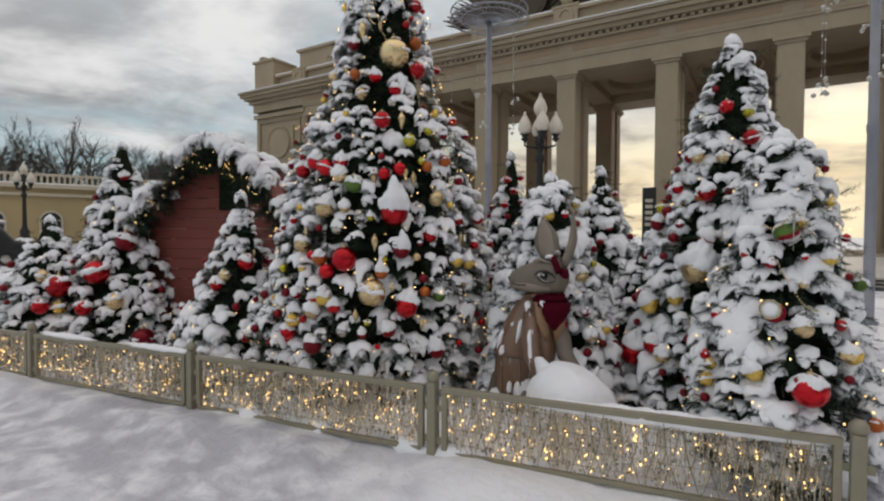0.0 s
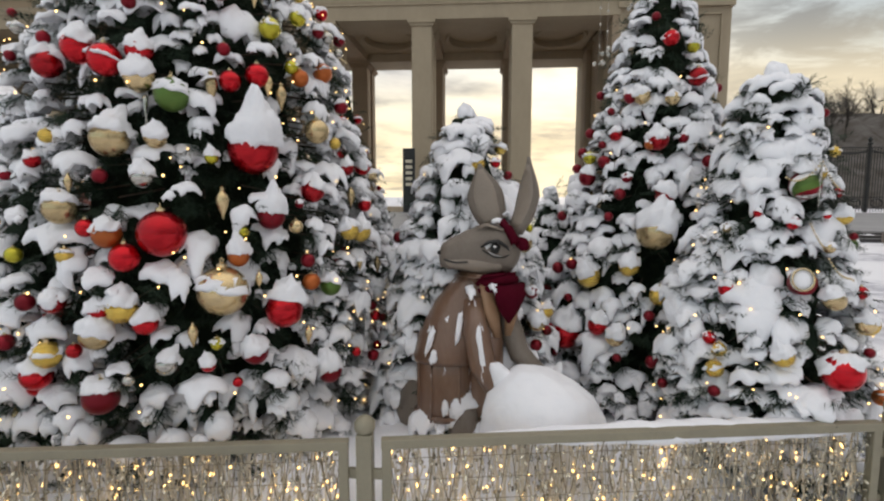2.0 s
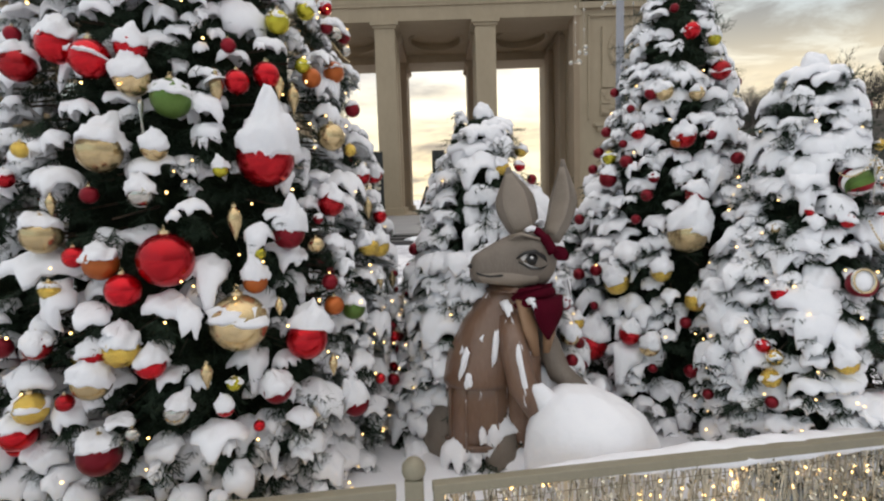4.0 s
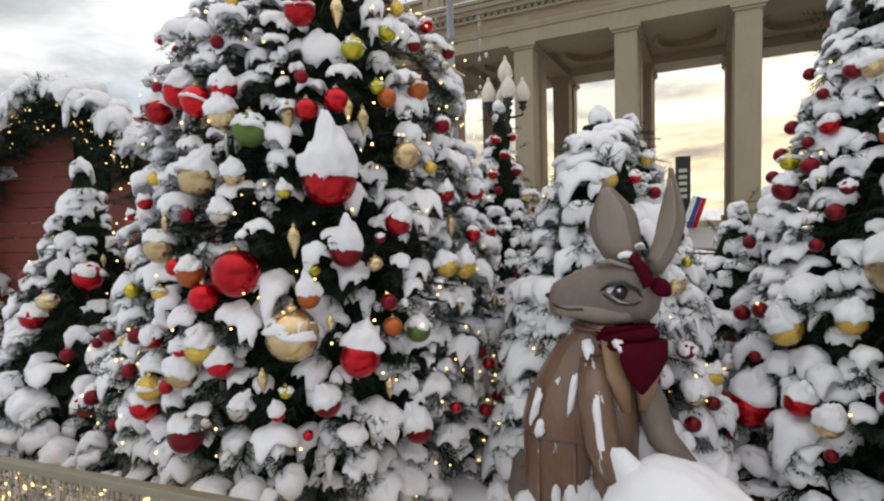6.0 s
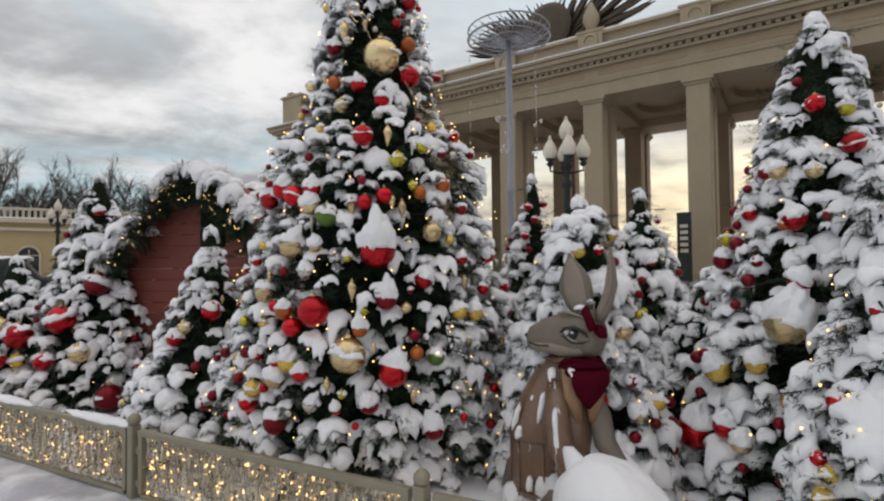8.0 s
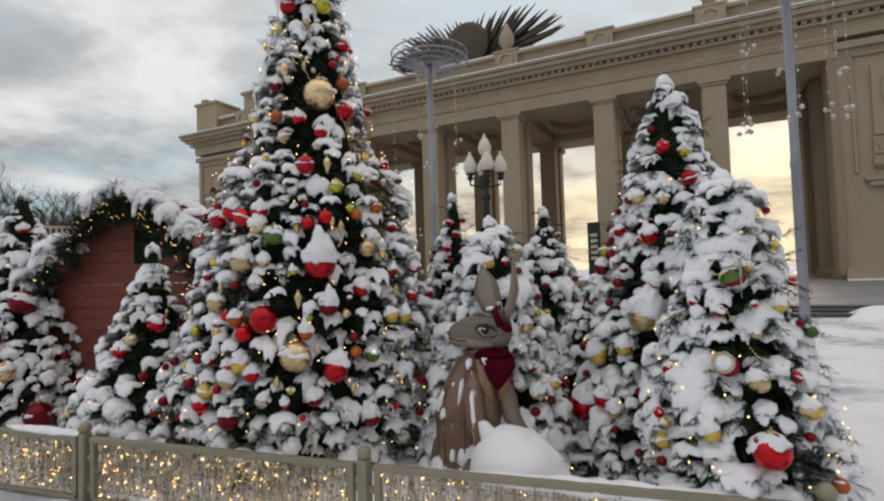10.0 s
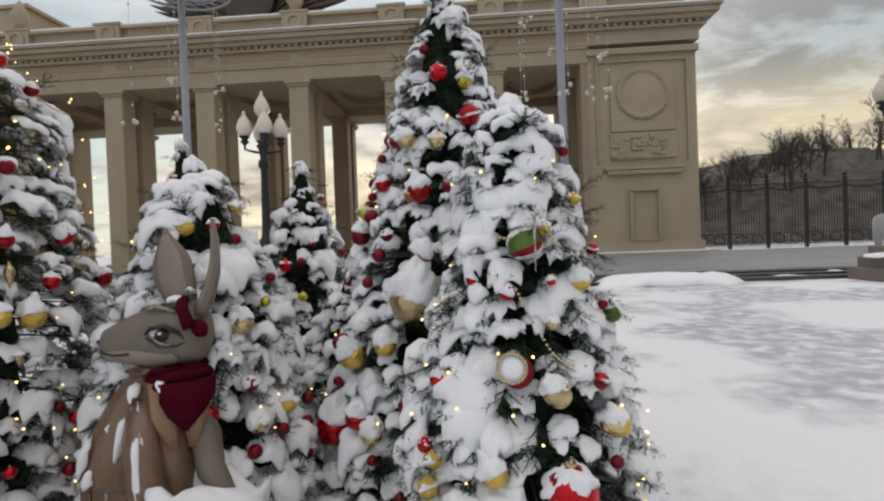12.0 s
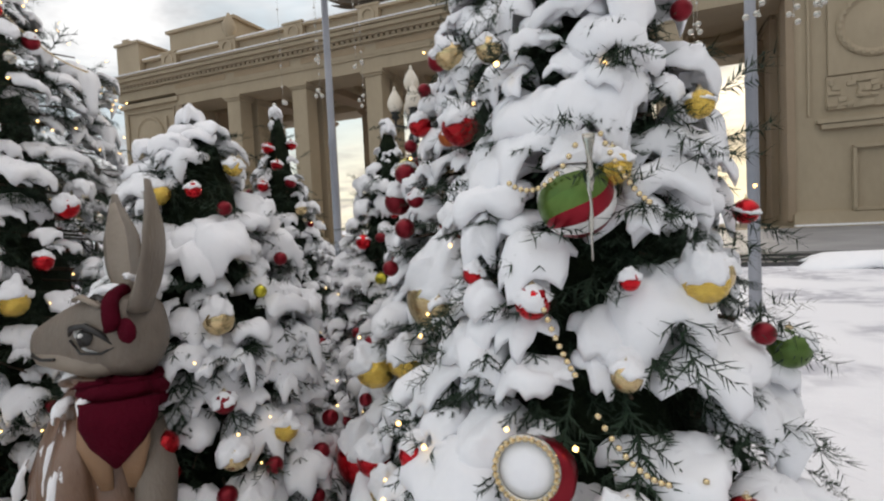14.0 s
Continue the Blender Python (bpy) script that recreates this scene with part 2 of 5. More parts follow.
def part(name, bm, mat, parent=None, label="", smooth=False):
    me = bpy.data.meshes.new(name)
    bmesh.ops.recalc_face_normals(bm, faces=bm.faces)
    bm.to_mesh(me)
    bm.free()
    return link(name, me, mat, parent, label, smooth)


def tri_mesh(name, v, f):
    """A mesh from arrays of places and triangles."""
    me = bpy.data.meshes.new(name)
    me.vertices.add(len(v))
    me.vertices.foreach_set("co", np.ascontiguousarray(v, dtype=np.float32).ravel())
    me.loops.add(3 * len(f))
    me.loops.foreach_set("vertex_index", np.ascontiguousarray(f, dtype=np.int32).ravel())
    me.polygons.add(len(f))
    me.polygons.foreach_set("loop_start", np.arange(0, 3 * len(f), 3, dtype=np.int32))
    me.update(calc_edges=True)
    return me


class Heap:
    """Many small shapes gathered into one mesh."""

    def __init__(self):
        self.v, self.f, self.n = [], [], 0

    def add(self, shape, m):
        v, f = shape
        r = np.array(m)
        self.v.append(v @ r[:3, :3].T + r[:3, 3])
        self.f.append(f + self.n)
        self.n += len(v)

    def link(self, name, mat, parent=None, label="", smooth=True):
        ob = link(name, tri_mesh(name, np.concatenate(self.v), np.concatenate(self.f)), mat, parent, label, smooth)
        return tagged(ob, kind="stuff")


def frame_of(p, out, up=(0, 0, 1), size=1.0):
    """A pose at p whose x axis runs along out, with z near up, scaled."""
    x = Vector(out).normalized()
    y = Vector(up).cross(x)
    y = y.normalized() if y.length > 1e-6 else Vector((0, 1, 0))
    z = x.cross(y)
    s = size if isinstance(size, tuple) else (size, size, size)
    m = Matrix((x * s[0], y * s[1], z * s[2])).transposed().to_4x4()
    m.translation = Vector(p)
    return m


def box(bm, c, s, rz=0.0, bevel=0.0, m=None):
    g = bmesh.ops.create_cube(bm, size=1.0)["verts"]
    bmesh.ops.scale(bm, vec=s, verts=g)
    if bevel:
        e = list({x for v in g for x in v.link_edges})
        g = list({v for fc in bmesh.ops.bevel(bm, geom=e, offset=bevel, segments=2, affect="EDGES", profile=0.6)["faces"] for v in fc.verts} | {v for v in g if v.is_valid})
    t = Matrix.Translation(c) @ Matrix.Rotation(radians(rz), 4, "Z")
    bmesh.ops.transform(bm, matrix=(m @ t if m else t), verts=g)
    return g


def lathe(bm, profile, seg=24, c=(0, 0, 0), m=None, close=True):
    """A turned shape from (radius, height) pairs, bottom to top."""
    rings = []
    for r, z in profile:
        rings.append([bm.verts.new((c[0] + r * math.cos(2 * math.pi * i / seg), c[1] + r * math.sin(2 * math.pi * i / seg), c[2] + z)) for i in range(seg)])
    for a, b in zip(rings, rings[1:]):
        for i in range(seg):
            bm.faces.new((a[i], a[(i + 1) % seg], b[(i + 1) % seg], b[i]))
    if close:
        bm.faces.new(list(reversed(rings[0]))), bm.faces.new(rings[-1])
    vs = [v for r in rings for v in r]
    if m:
        bmesh.ops.transform(bm, matrix=m, verts=vs)
    return vs


def loft(bm, sections, seg=16, mat=0, power=1.0):
    """A closed tube through sections (centre, side vector, up vector); the vectors hold the half widths."""
    rings = []
    for c, a, b in sections:
        c, a, b = Vector(c), Vector(a), Vector(b)
        ring = []
        for i in range(seg):
            t = 2 * math.pi * i / seg
            ct, st = math.cos(t), math.sin(t)
            ring.append(bm.verts.new(c + a * math.copysign(abs(ct) ** power, ct) + b * math.copysign(abs(st) ** power, st)))
        rings.append(ring)
    fs = []
    for r, s in zip(rings, rings[1:]):
        for i in range(seg):
            fs.append(bm.faces.new((r[i], r[(i + 1) % seg], s[(i + 1) % seg], s[i])))
    fs += [bm.faces.new(list(reversed(rings[0]))), bm.faces.new(rings[-1])]
    for fc in fs:
        fc.material_index = mat
    return fs


def tube(bm, pts, radius, seg=6, mat=0):
    """A round rod along points; radius may be a list."""
    pts = [Vector(p) for p in pts]
    rad = radius if isinstance(radius, (list, tuple)) else [radius] * len(pts)
    secs = []
    for i, p in enumerate(pts):
        d = (pts[min(i + 1, len(pts) - 1)] - pts[max(i - 1, 0)]).normalized()
        a = d.cross(Vector((0, 0, 1)) if abs(d.z) < 0.9 else Vector((1, 0, 0))).normalized()
        secs.append((p, a * rad[i], a.cross(d) * rad[i]))
    return loft(bm, secs, seg, mat)


def icosphere(sub=2, r=1.0):
    bm = bmesh.new()
    bmesh.ops.create_icosphere(bm, subdivisions=sub, radius=r)
    v, f = np.array([x.co for x in bm.verts]), np.array([[y.index for y in x.verts] for x in bm.faces])
    bm.free()
    return v, f


def snow_clump(seed, droop=0.5, height=0.6, seg=26, stretch=1.1, fingers=5):
    """Snow on a spray of twigs: a thick crest that runs out into ragged drooping fingers. x points outward."""
    rng = np.random.default_rng(seed)
    th = np.linspace(0, 2 * np.pi, seg, endpoint=False)
    reach = 0.66 + 0.07 * np.cos(3 * th + rng.uniform(0, 6)) + rng.normal(0, 0.030, seg)
    teeth = np.zeros(seg)
    for a in np.linspace(-2.1, 2.1, fingers) + rng.normal(0, 0.20, fingers):
        d = (th - a + np.pi) % (2 * np.pi) - np.pi
        reach += rng.uniform(0.08, 0.34) * np.exp(-(d / rng.uniform(0.26, 0.42)) ** 2)
        teeth += rng.uniform(0.10, 0.75) * np.exp(-(d / rng.uniform(0.20, 0.36)) ** 2)
    teeth = droop * (teeth + rng.uniform(0, 0.14, seg))
    ph = rng.uniform(0, 6, 4)

    def lift(x, y):
        r2 = x * x + y * y
        ripple = 0.17 * np.sin(4.3 * x + ph[0]) * np.sin(3.9 * y + ph[1]) + 0.07 * np.sin(9 * x + 7 * y + ph[2])
        return height * np.sqrt(np.clip(1.08 - 0.8 * r2, 0.02, 2)) - 0.45 * droop * r2 * (0.8 + 0.3 * x) + ripple * height

    v, rings = [(0, 0, lift(np.array(0.0), np.array(0.0)))], []
    for sc, below, hang in ((0.28, 0, 0), (0.54, 0, 0), (0.76, 0, 0), (0.91, 0.03, 0.08), (1.0, 0.14, 0.45), (1.0, 0.26, 1.0), (0.88, 0.32, 0.85), (0.50, 0.36, 0.2)):
        x, y = reach * sc * np.cos(th) * stretch, reach * sc * np.sin(th)
        ring = np.stack([x, y, lift(x, y) - below - hang * teeth], 1)
        ring += rng.normal(0, 0.016, ring.shape)
        rings.append(len(v))
        v += list(map(tuple, ring))
    v.append((0, 0, -0.12))
    f = []
    for i in range(seg):
        j = (i + 1) % seg
        f.append((0, rings[0] + i, rings[0] + j))
        for a, b in zip(rings, rings[1:]):
            f += [(a + i, b + i, b + j), (a + i, b + j, a + j)]
        f.append((rings[-1] + i, len(v) - 1, rings[-1] + j))
    return np.array(v), np.array(f)


def sprig(seed, n=34, spread=1.0, short=1.0):
    """A fir twig, 1 long along x, as separate needles on a thin stem with side shoots."""
    rng = np.random.default_rng(seed)
    v, f = [], []

    def blade(p, d, ln, w):
        side = np.cross(d, (0.3, 0.2, 1.0))
        side = side / (np.linalg.norm(side) + 1e-9) * w
        k = len(v)
        v.extend([p - side, p + side, p + d * ln])
        f.append((k, k + 1, k + 2))

    axes = [((0, 0, 0), (1, 0, -0.12), 1.0, n)]
    for sgn in (-1, 1):
        for at in (0.30, 0.58):
            axes.append(((at, 0, -0.05), (0.62, 0.62 * sgn * spread, -0.14), 0.50, n // 3))
    for p0, d, ln, cnt in axes:
        p0, d = np.array(p0), np.array(d) / np.linalg.norm(d)
        blade(p0, d, ln, 0.016)
        for i in range(cnt):
            t = (i + rng.uniform()) / cnt
            w = np.cross(d, rng.normal(size=3))
            w /= np.linalg.norm(w)
            nd = d * rng.uniform(0.5, 0.95) + w * rng.uniform(0.5, 1.0)
            nd /= np.linalg.norm(nd)
            blade(p0 + d * ln * t, nd, rng.uniform(0.14, 0.25) * short, 0.013)
    return np.array(v), np.array(f)


CLUMPS = [snow_clump(i, droop=0.35 + 0.17 * (i % 5), height=0.55 + 0.12 * (i % 4), stretch=0.90 + 0.12 * (i % 4), fingers=4 + i % 4) for i in range(20)]
SPRIGS = [sprig(i) for i in range(10)]
TUFTS = [sprig(40 + i, 90, 1.0, 0.58) for i in range(8)]
BALL_LOW = icosphere(1)

# ---- fir trees ----
def radius_at(profile, z):
    for (z0, r0), (z1, r1) in zip(profile, profile[1:]):
        if z <= z1:
            return r0 + (r1 - r0) * max(0.0, (z - z0) / (z1 - z0))
    return profile[-1][1]


def surface(profile, z, az):
    r = radius_at(profile, z)
    return Vector((r * math.cos(az), r * math.sin(az), z))


def fir_tree(label, x, y, profile, seed, step=0.19, clump=(0.09, 0.16), cover=0.85, lights=60, hung=(), bare=()):
    """A snow-laden decorated fir: trunk, limbs, inner and outer twigs, snow caps and a string of small lamps.
    profile: (height, radius) pairs upward; hung: (z, azimuth, radius) of what hangs on it, where twigs are parted."""
    rng = np.random.default_rng(seed)
    top = profile[-1][0]
    leafy = TUFTS if bare and top < 3.6 else SPRIGS
    root = tagged(new("fir_tree"), label, "christmas tree", "decorated firs behind the fence")
    root.location = (x, y, 0)
    bm = bmesh.new()
    lathe(bm, [(0.07 + 0.012 * top, 0.0), (0.05 + 0.01 * top, 0.25 * top), (0.03, 0.7 * top), (0.008, 0.98 * top)], 10)
    part("trunk", bm, BARK, root, "rough brown trunk", True)
    limbs, twigs, inner, snow = bmesh.new(), Heap(), Heap(), Heap()
    # solid core, its dark colour standing in for shade between the branches
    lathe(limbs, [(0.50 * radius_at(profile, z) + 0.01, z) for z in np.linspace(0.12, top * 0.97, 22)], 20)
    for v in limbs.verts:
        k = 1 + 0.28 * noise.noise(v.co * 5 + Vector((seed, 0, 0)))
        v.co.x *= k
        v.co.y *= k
    part("core", limbs, NEEDLE_DARK, root, "solid core coloured like the shade deep among the branches", True)
    placed = [(surface(profile, z, az), r) for z, az, r in hung]
    pockets = [(surface(profile, z, radians(az)), r) for z, az, r in bare]
    z, turn = 0.16, rng.uniform(0, 6.3)
    stems = bmesh.new()
    while z < top - 0.02:
        r = radius_at(profile, z)
        count = max(3, int(2 * math.pi * r / (0.88 * step)))
        turn += 0.5 + rng.uniform(0, 1)
        for i in range(count):
            az = turn + 2 * math.pi * (i + rng.uniform(-0.33, 0.33)) / count
            if math.sin(az) > 0.35 and rng.uniform() < 0.4:
                continue
            zz = z + rng.uniform(-0.32, 0.32) * step
            reach = max(0.1, rng.uniform(0.84, 1.02) - 0.055 / max(r, 0.08))
            p = surface(profile, zz, az)
            p.x *= reach
            p.y *= reach
            out = Vector((math.cos(az), math.sin(az), 0))
            dip = rng.uniform(-0.65, -0.05)
            d = (out + Vector((0, 0, dip))).normalized()
            ln = rng.uniform(0.12, 0.17) * (0.75 + 0.35 * min(1, r))
            if leafy is TUFTS:
                ln *= 0.64
            if i % 3 == 0 and len(stems.verts) < 9000:
                tube(stems, [(0, 0, zz + 0.12 * r), p - d * ln * 0.6], [0.012, 0.004], 4)
            near = any((p - q).length < qr + 0.075 and p.z < q.z + 0.7 * qr for q, qr in placed)
            for k in range(3 if not near else 1):
                side = out.cross(Vector((0, 0, 1))) * rng.uniform(-0.8, 0.8)
                dd = (d + side + Vector((0, 0, rng.uniform(-0.5, 0.10)))).normalized()
                base = p - d * ln * (0.66 if not near else 1.3) - Vector((0, 0, rng.uniform(0.02, 0.08)))
                twigs.add(leafy[rng.integers(len(leafy))], frame_of(base, dd, size=ln * rng.uniform(0.80, 1.05)))
            for k in range(1):
                q = surface(profile, zz + rng.uniform(-0.08, 0.08), az + rng.uniform(-0.2, 0.2)) * 1.0
                kk = rng.uniform(0.45, 0.85)
                q.x *= kk
                q.y *= kk
                dd = (out + Vector(rng.normal(0, 0.6, 3)) + Vector((0, 0, -0.3))).normalized()
                inner.add(SPRIGS[rng.integers(len(SPRIGS))], frame_of(q, dd, size=0.17))
            gap = noise.noise(Vector((p.x, p.y, p.z)) * 3.2 + Vector((seed, seed, 0)))
            if rng.uniform() < cover - 0.04 + 0.5 * gap + (0.22 if z < 0.75 else 0) and not near and not any((p - q).length < qr * rng.uniform(0.7, 1.1) for q, qr in pockets):
                s = rng.uniform(*clump) * (1.25 if rng.uniform() < 0.16 else 0.93)
                s *= 0.62 + 0.38 * min(1.0, r / 0.5)
                hgt = rng.uniform(0.65, 1.10)
                across = out.cross(Vector((0, 0, 1)))
                dirn = (out + across * rng.uniform(-0.6, 0.6) + Vector((0, 0, dip * 1.1))).normalized()
                at = p - d * s * 0.40 + Vector((0, 0, 0.014))
                snow.add(CLUMPS[rng.integers(len(CLUMPS))], frame_of(at, dirn, size=(s * rng.uniform(0.95, 1.3), s * rng.uniform(0.95, 1.4), s * hgt)))
                if rng.uniform() < 0.75:
                    s2 = s * rng.uniform(0.40, 0.70)
                    q2 = p + across * rng.uniform(-1.2, 1.2) * s + Vector((0, 0, rng.uniform(-1.0, 0.3) * s))
                    d2 = (out + across * rng.uniform(-0.9, 0.9) + Vector((0, 0, rng.uniform(-1.3, -0.1)))).normalized()
                    snow.add(CLUMPS[rng.integers(len(CLUMPS))], frame_of(q2, d2, size=(s2 * rng.uniform(1.0, 1.5), s2, s2 * hgt)))
                for k in range(2):
                    d3 = (out + across * rng.uniform(-1.1, 1.1) + Vector((0, 0, rng.uniform(-0.9, 0.05)))).normalized()
                    twigs.add(leafy[rng.integers(len(leafy))], frame_of(at + d3 * s * 0.45 - Vector((0, 0, 0.30 * s)), d3, size=s * rng.uniform(0.75, 1.05)))
        z += step * rng.uniform(0.88, 1.06)
    tip = Vector((0, 0, top))
    snow.add(CLUMPS[1], frame_of(tip - Vector((0, 0, 0.06)), (1, 0, 0.1), size=(0.085, 0.085, 0.14)))
    tagged(part("branchwork", stems, BARK, root, "thin brown limbs"), kind="stuff")
    twigs.link("needles", NEEDLE, root, "short dark green needles", False)
    inner.link("inner_needles", NEEDLE, root, "", False)
    snow.link("snow", SNOW, root, "thick soft caps of fresh snow")
    if lights:
        lamps = Heap()
        for i in range(lights):
            zz = top * (1 - math.sqrt(rng.uniform(0.02, 1)))
            az = rng.uniform(0, 6.3)
            p = surface(profile, zz + 0.12, az)
            k = rng.uniform(0.90, 1.04)
            lamps.add(BALL_LOW, Matrix.Translation((p.x * k, p.y * k, p.z)) @ Matrix.Scale(rng.uniform(0.0045, 0.0075), 4))
        lamps.link("fairy_lights", BULB, root, "small warm white lamps")
    return root


# ---- hanging ornaments ----
def bauble_mesh(kind):
    bm = bmesh.new()
    if kind in ("drop", "icicle"):
        lathe(bm, [(0.02, -1.9), (0.22, -1.3), (0.5, -0.6), (0.62, 0.0), (0.45, 0.55), (0.2, 0.85), (0.12, 0.95)], 14)
    elif kind == "ribbed":
        vs = lathe(bm, [(0.1, -1.0)] + [(math.cos(a), math.sin(a)) for a in np.linspace(-1.3, 1.3, 11)] + [(0.1, 1.0)], 28)
        for v in vs:
            a = math.atan2(v.co.y, v.co.x)
            k = 1 + 0.05 * math.cos(14 * a)
            v.co.x *= k
            v.co.y *= k
    elif kind == "gold":
        bmesh.ops.create_icosphere(bm, subdivisions=2, radius=1.0)
    else:
        lathe(bm, [(0.04, -1.0)] + [(math.cos(a), math.sin(a)) for a in np.linspace(-1.45, 1.45, 12)] + [(0.04, 1.0)], 20)
    me = bpy.data.meshes.new("ball")
    bmesh.ops.recalc_face_normals(bm, faces=bm.faces)
    bm.to_mesh(me)
    bm.free()
    if kind != "gold":
        me.polygons.foreach_set("use_smooth", [True] * len(me.polygons))
    return me


def cap_mesh():
    bm = bmesh.new()
    lathe(bm, [(0.20, 0.93), (0.20, 1.10), (0.08, 1.13), (0.07, 1.16)], 9)
    ring = [(0.09 * math.cos(a), 0, 1.24 + 0.09 * math.sin(a)) for a in np.linspace(0, 6.28, 8)]
    tube(bm, ring, 0.018, 4)
    me = bpy.data.meshes.new("cap")
    bm.to_mesh(me)
    bm.free()
    me.materials.append(BEAD)
    return me


def hood_mesh(seed, tall):
    """Snow lying on a ball: hugs its upper half with a ragged edge and rises to a soft peak."""
    rng = np.random.default_rng(seed)
    seg, v = 30, []
    th = np.linspace(0, 2 * np.pi, seg, endpoint=False)
    edge = 0.10 + 0.18 * (seed % 3) + 0.15 * np.cos(2 * th + rng.uniform(0, 6)) + 0.08 * np.cos(5 * th + rng.uniform(0, 6)) + 0.05 * np.cos(9 * th + rng.uniform(0, 6)) + rng.normal(0, 0.035, seg)
    lean = rng.normal(0, 0.16, 2)
    for k, u in enumerate(np.linspace(0, 1, 9)):
        lat = edge + (math.pi / 2 - edge) * u
        thick = 1.06 + (tall - 1.06) * u ** 1.3
        rr, zz = np.cos(lat) ** 0.95 * (1.09 + 0.10 * math.sin(math.pi * u)), np.sin(lat) * thick
        lump = 1 + 0.09 * np.sin(3 * th + seed) * (1 - u) + 0.07 * np.sin(5 * th + 2 * seed) * np.sin(5 * u + seed)
        v += list(zip(rr * lump * np.cos(th) + lean[0] * u * u, rr * lump * np.sin(th) + lean[1] * u * u, zz))
    under = [(0.90 * math.cos(t), 0.90 * math.sin(t), 0.2 + 0.1 * (seed % 3)) for t in th]
    v += under
    f = []
    last = 9 * seg
    for i in range(seg):
        j = (i + 1) % seg
        for k in range(8):
            a, b = k * seg, (k + 1) * seg
            f += [(a + i, a + j, b + j), (a + i, b + j, b + i)]
        f += [(last + i, last + j, j), (last + i, j, i)]
    v = np.array(v)
    for i, p in enumerate(v[:-seg]):
        q = Vector(p)
        v[i] = q * (1 + 0.20 * noise.noise(q * 1.9 + Vector((seed * 5, 0, 0))) + 0.13 * noise.noise(q * 4.5 + Vector((0, seed, 0))))
        v[i, 2] += 0.05 * noise.noise(q * 3)
    me = tri_mesh("snow_cap", v, np.array(f))
    me.polygons.foreach_set("use_smooth", [True] * len(me.polygons))
    me.materials.append(SNOW)
    return me


KINDS = {
    "red": (RED, "glossy red christmas bauble hanging on a fir"), "crimson": (CRIMSON, "dark crimson satin bauble hanging on a fir"),
    "gold": (GOLD, "faceted gold foil bauble hanging on a fir"), "champ": (CHAMPAGNE, "champagne pearl bauble hanging on a fir"),
    "green": (GREEN, "olive green satin bauble hanging on a fir"), "lime": (LIME, "shiny lime yellow bauble hanging on a fir"),
    "orange": (ORANGE, "orange satin bauble hanging on a fir"), "ribbed": (ORANGE, "ribbed copper orange bauble hanging on a fir"),
    "silver": (SILVER, "silver mirrored glass bauble hanging on a fir"), "drop": (CHAMPAGNE, "pale gold drop ornament hanging on a fir"),
    "icicle": (SILVER, "silver icicle ornament hanging on a fir")}
BALLS = {}
for kind_name in KINDS:
    BALLS[kind_name] = bauble_mesh(kind_name)
    BALLS[kind_name].materials.append(KINDS[kind_name][0])
CAP = cap_mesh()
HOODS = [hood_mesh(i, 1.30 + 0.17 * (i % 4)) for i in range(8)]


def bauble(p, r, kind, hood=1.0, turn=0.0):
    """An ornament of radius r at p, with its cap and, if hood, the snow that lies on it."""
    snowy = ", topped with snow" if hood else ""
    root = tagged(new("bauble"), KINDS[kind][1] + snowy, "bauble", "tree ornaments")
    root.matrix_basis = Matrix.Translation(p) @ Matrix.Rotation(turn, 4, "Z") @ Matrix.Scale(r, 4)
    new("ball", BALLS[kind]).parent = root
    new("cap", CAP).parent = root
    if hood:
        ob = new("snow_cap", HOODS[int(turn * 7) % len(HOODS)])
        ob.parent = root
        ob.scale = (1, 1, min(1.25, hood))
        ob.rotation_euler = (0.28 * math.sin(turn * 5), 0.28 * math.cos(turn * 9), 0)
    return root

# ---- ground ----
def ground_height(x, y):
    h = 0.035 * noise.noise(Vector((x * 0.9, y * 0.9, 0))) + 0.02 * noise.noise(Vector((x * 3.1, y * 3.1, 4))) + 0.010 * noise.noise(Vector((x * 9, y * 9, 2)))
    line = y - (3.62 + 0.137 * x)                                     # distance behind the fence
    near = max(0.0, 1 - math.hypot(x + 3, y - 1) / 14)
    front = 1 / (1 + math.exp(9 * min(6.0, max(-6.0, line + (0 if x < 0.7 else 1.5 * (x - 0.7))))))
    h -= 0.11 * min(1.0, 2 * near) * front
    if -11 < x < 0.6:                                                 # ragged snow heaped along the fence
        h += 0.10 * math.exp(-((line + 0.30) / 0.26) ** 2) * (0.75 + 0.9 * noise.noise(Vector((x * 1.9, y * 1.5, 9))))
        h += 0.035 * math.exp(-((line + 0.9) / 0.6) ** 2) * max(0.0, noise.noise(Vector((x * 5, y * 5, 3))))
    if line > 0.5 and -9 < x < 0.9 and y < 9:
        h += 0.06
    return h if math.hypot(x, y) < 60 else -0.02


def ground():
    axis = [math.copysign((abs(u) ** 3.2) * 900 + abs(u) * 12, u) for u in np.linspace(-1, 1, 261)]
    v = [(x - 2, y + 4, ground_height(x - 2, y + 4)) for y in axis for x in axis]
    n = len(axis)
    i = np.arange(n * n).reshape(n, n)
    a, b, c, d = i[:-1, :-1].ravel(), i[:-1, 1:].ravel(), i[1:, 1:].ravel(), i[1:, :-1].ravel()
    me = tri_mesh("ground", np.array(v), np.concatenate([np.stack([a, b, c], 1), np.stack([a, c, d], 1)]))
    return tagged(link("ground", me, GROUND), "trodden snow with grey slushy patches", "ground", kind="structure")


ground()
bm = bmesh.new()
box(bm, (-15, 33.9, 0.10), (150, 24, 0.38))
tagged(part("road", bm, ASPHALT), "wet grey paving swept clear of snow before the gate", "road", kind="structure")


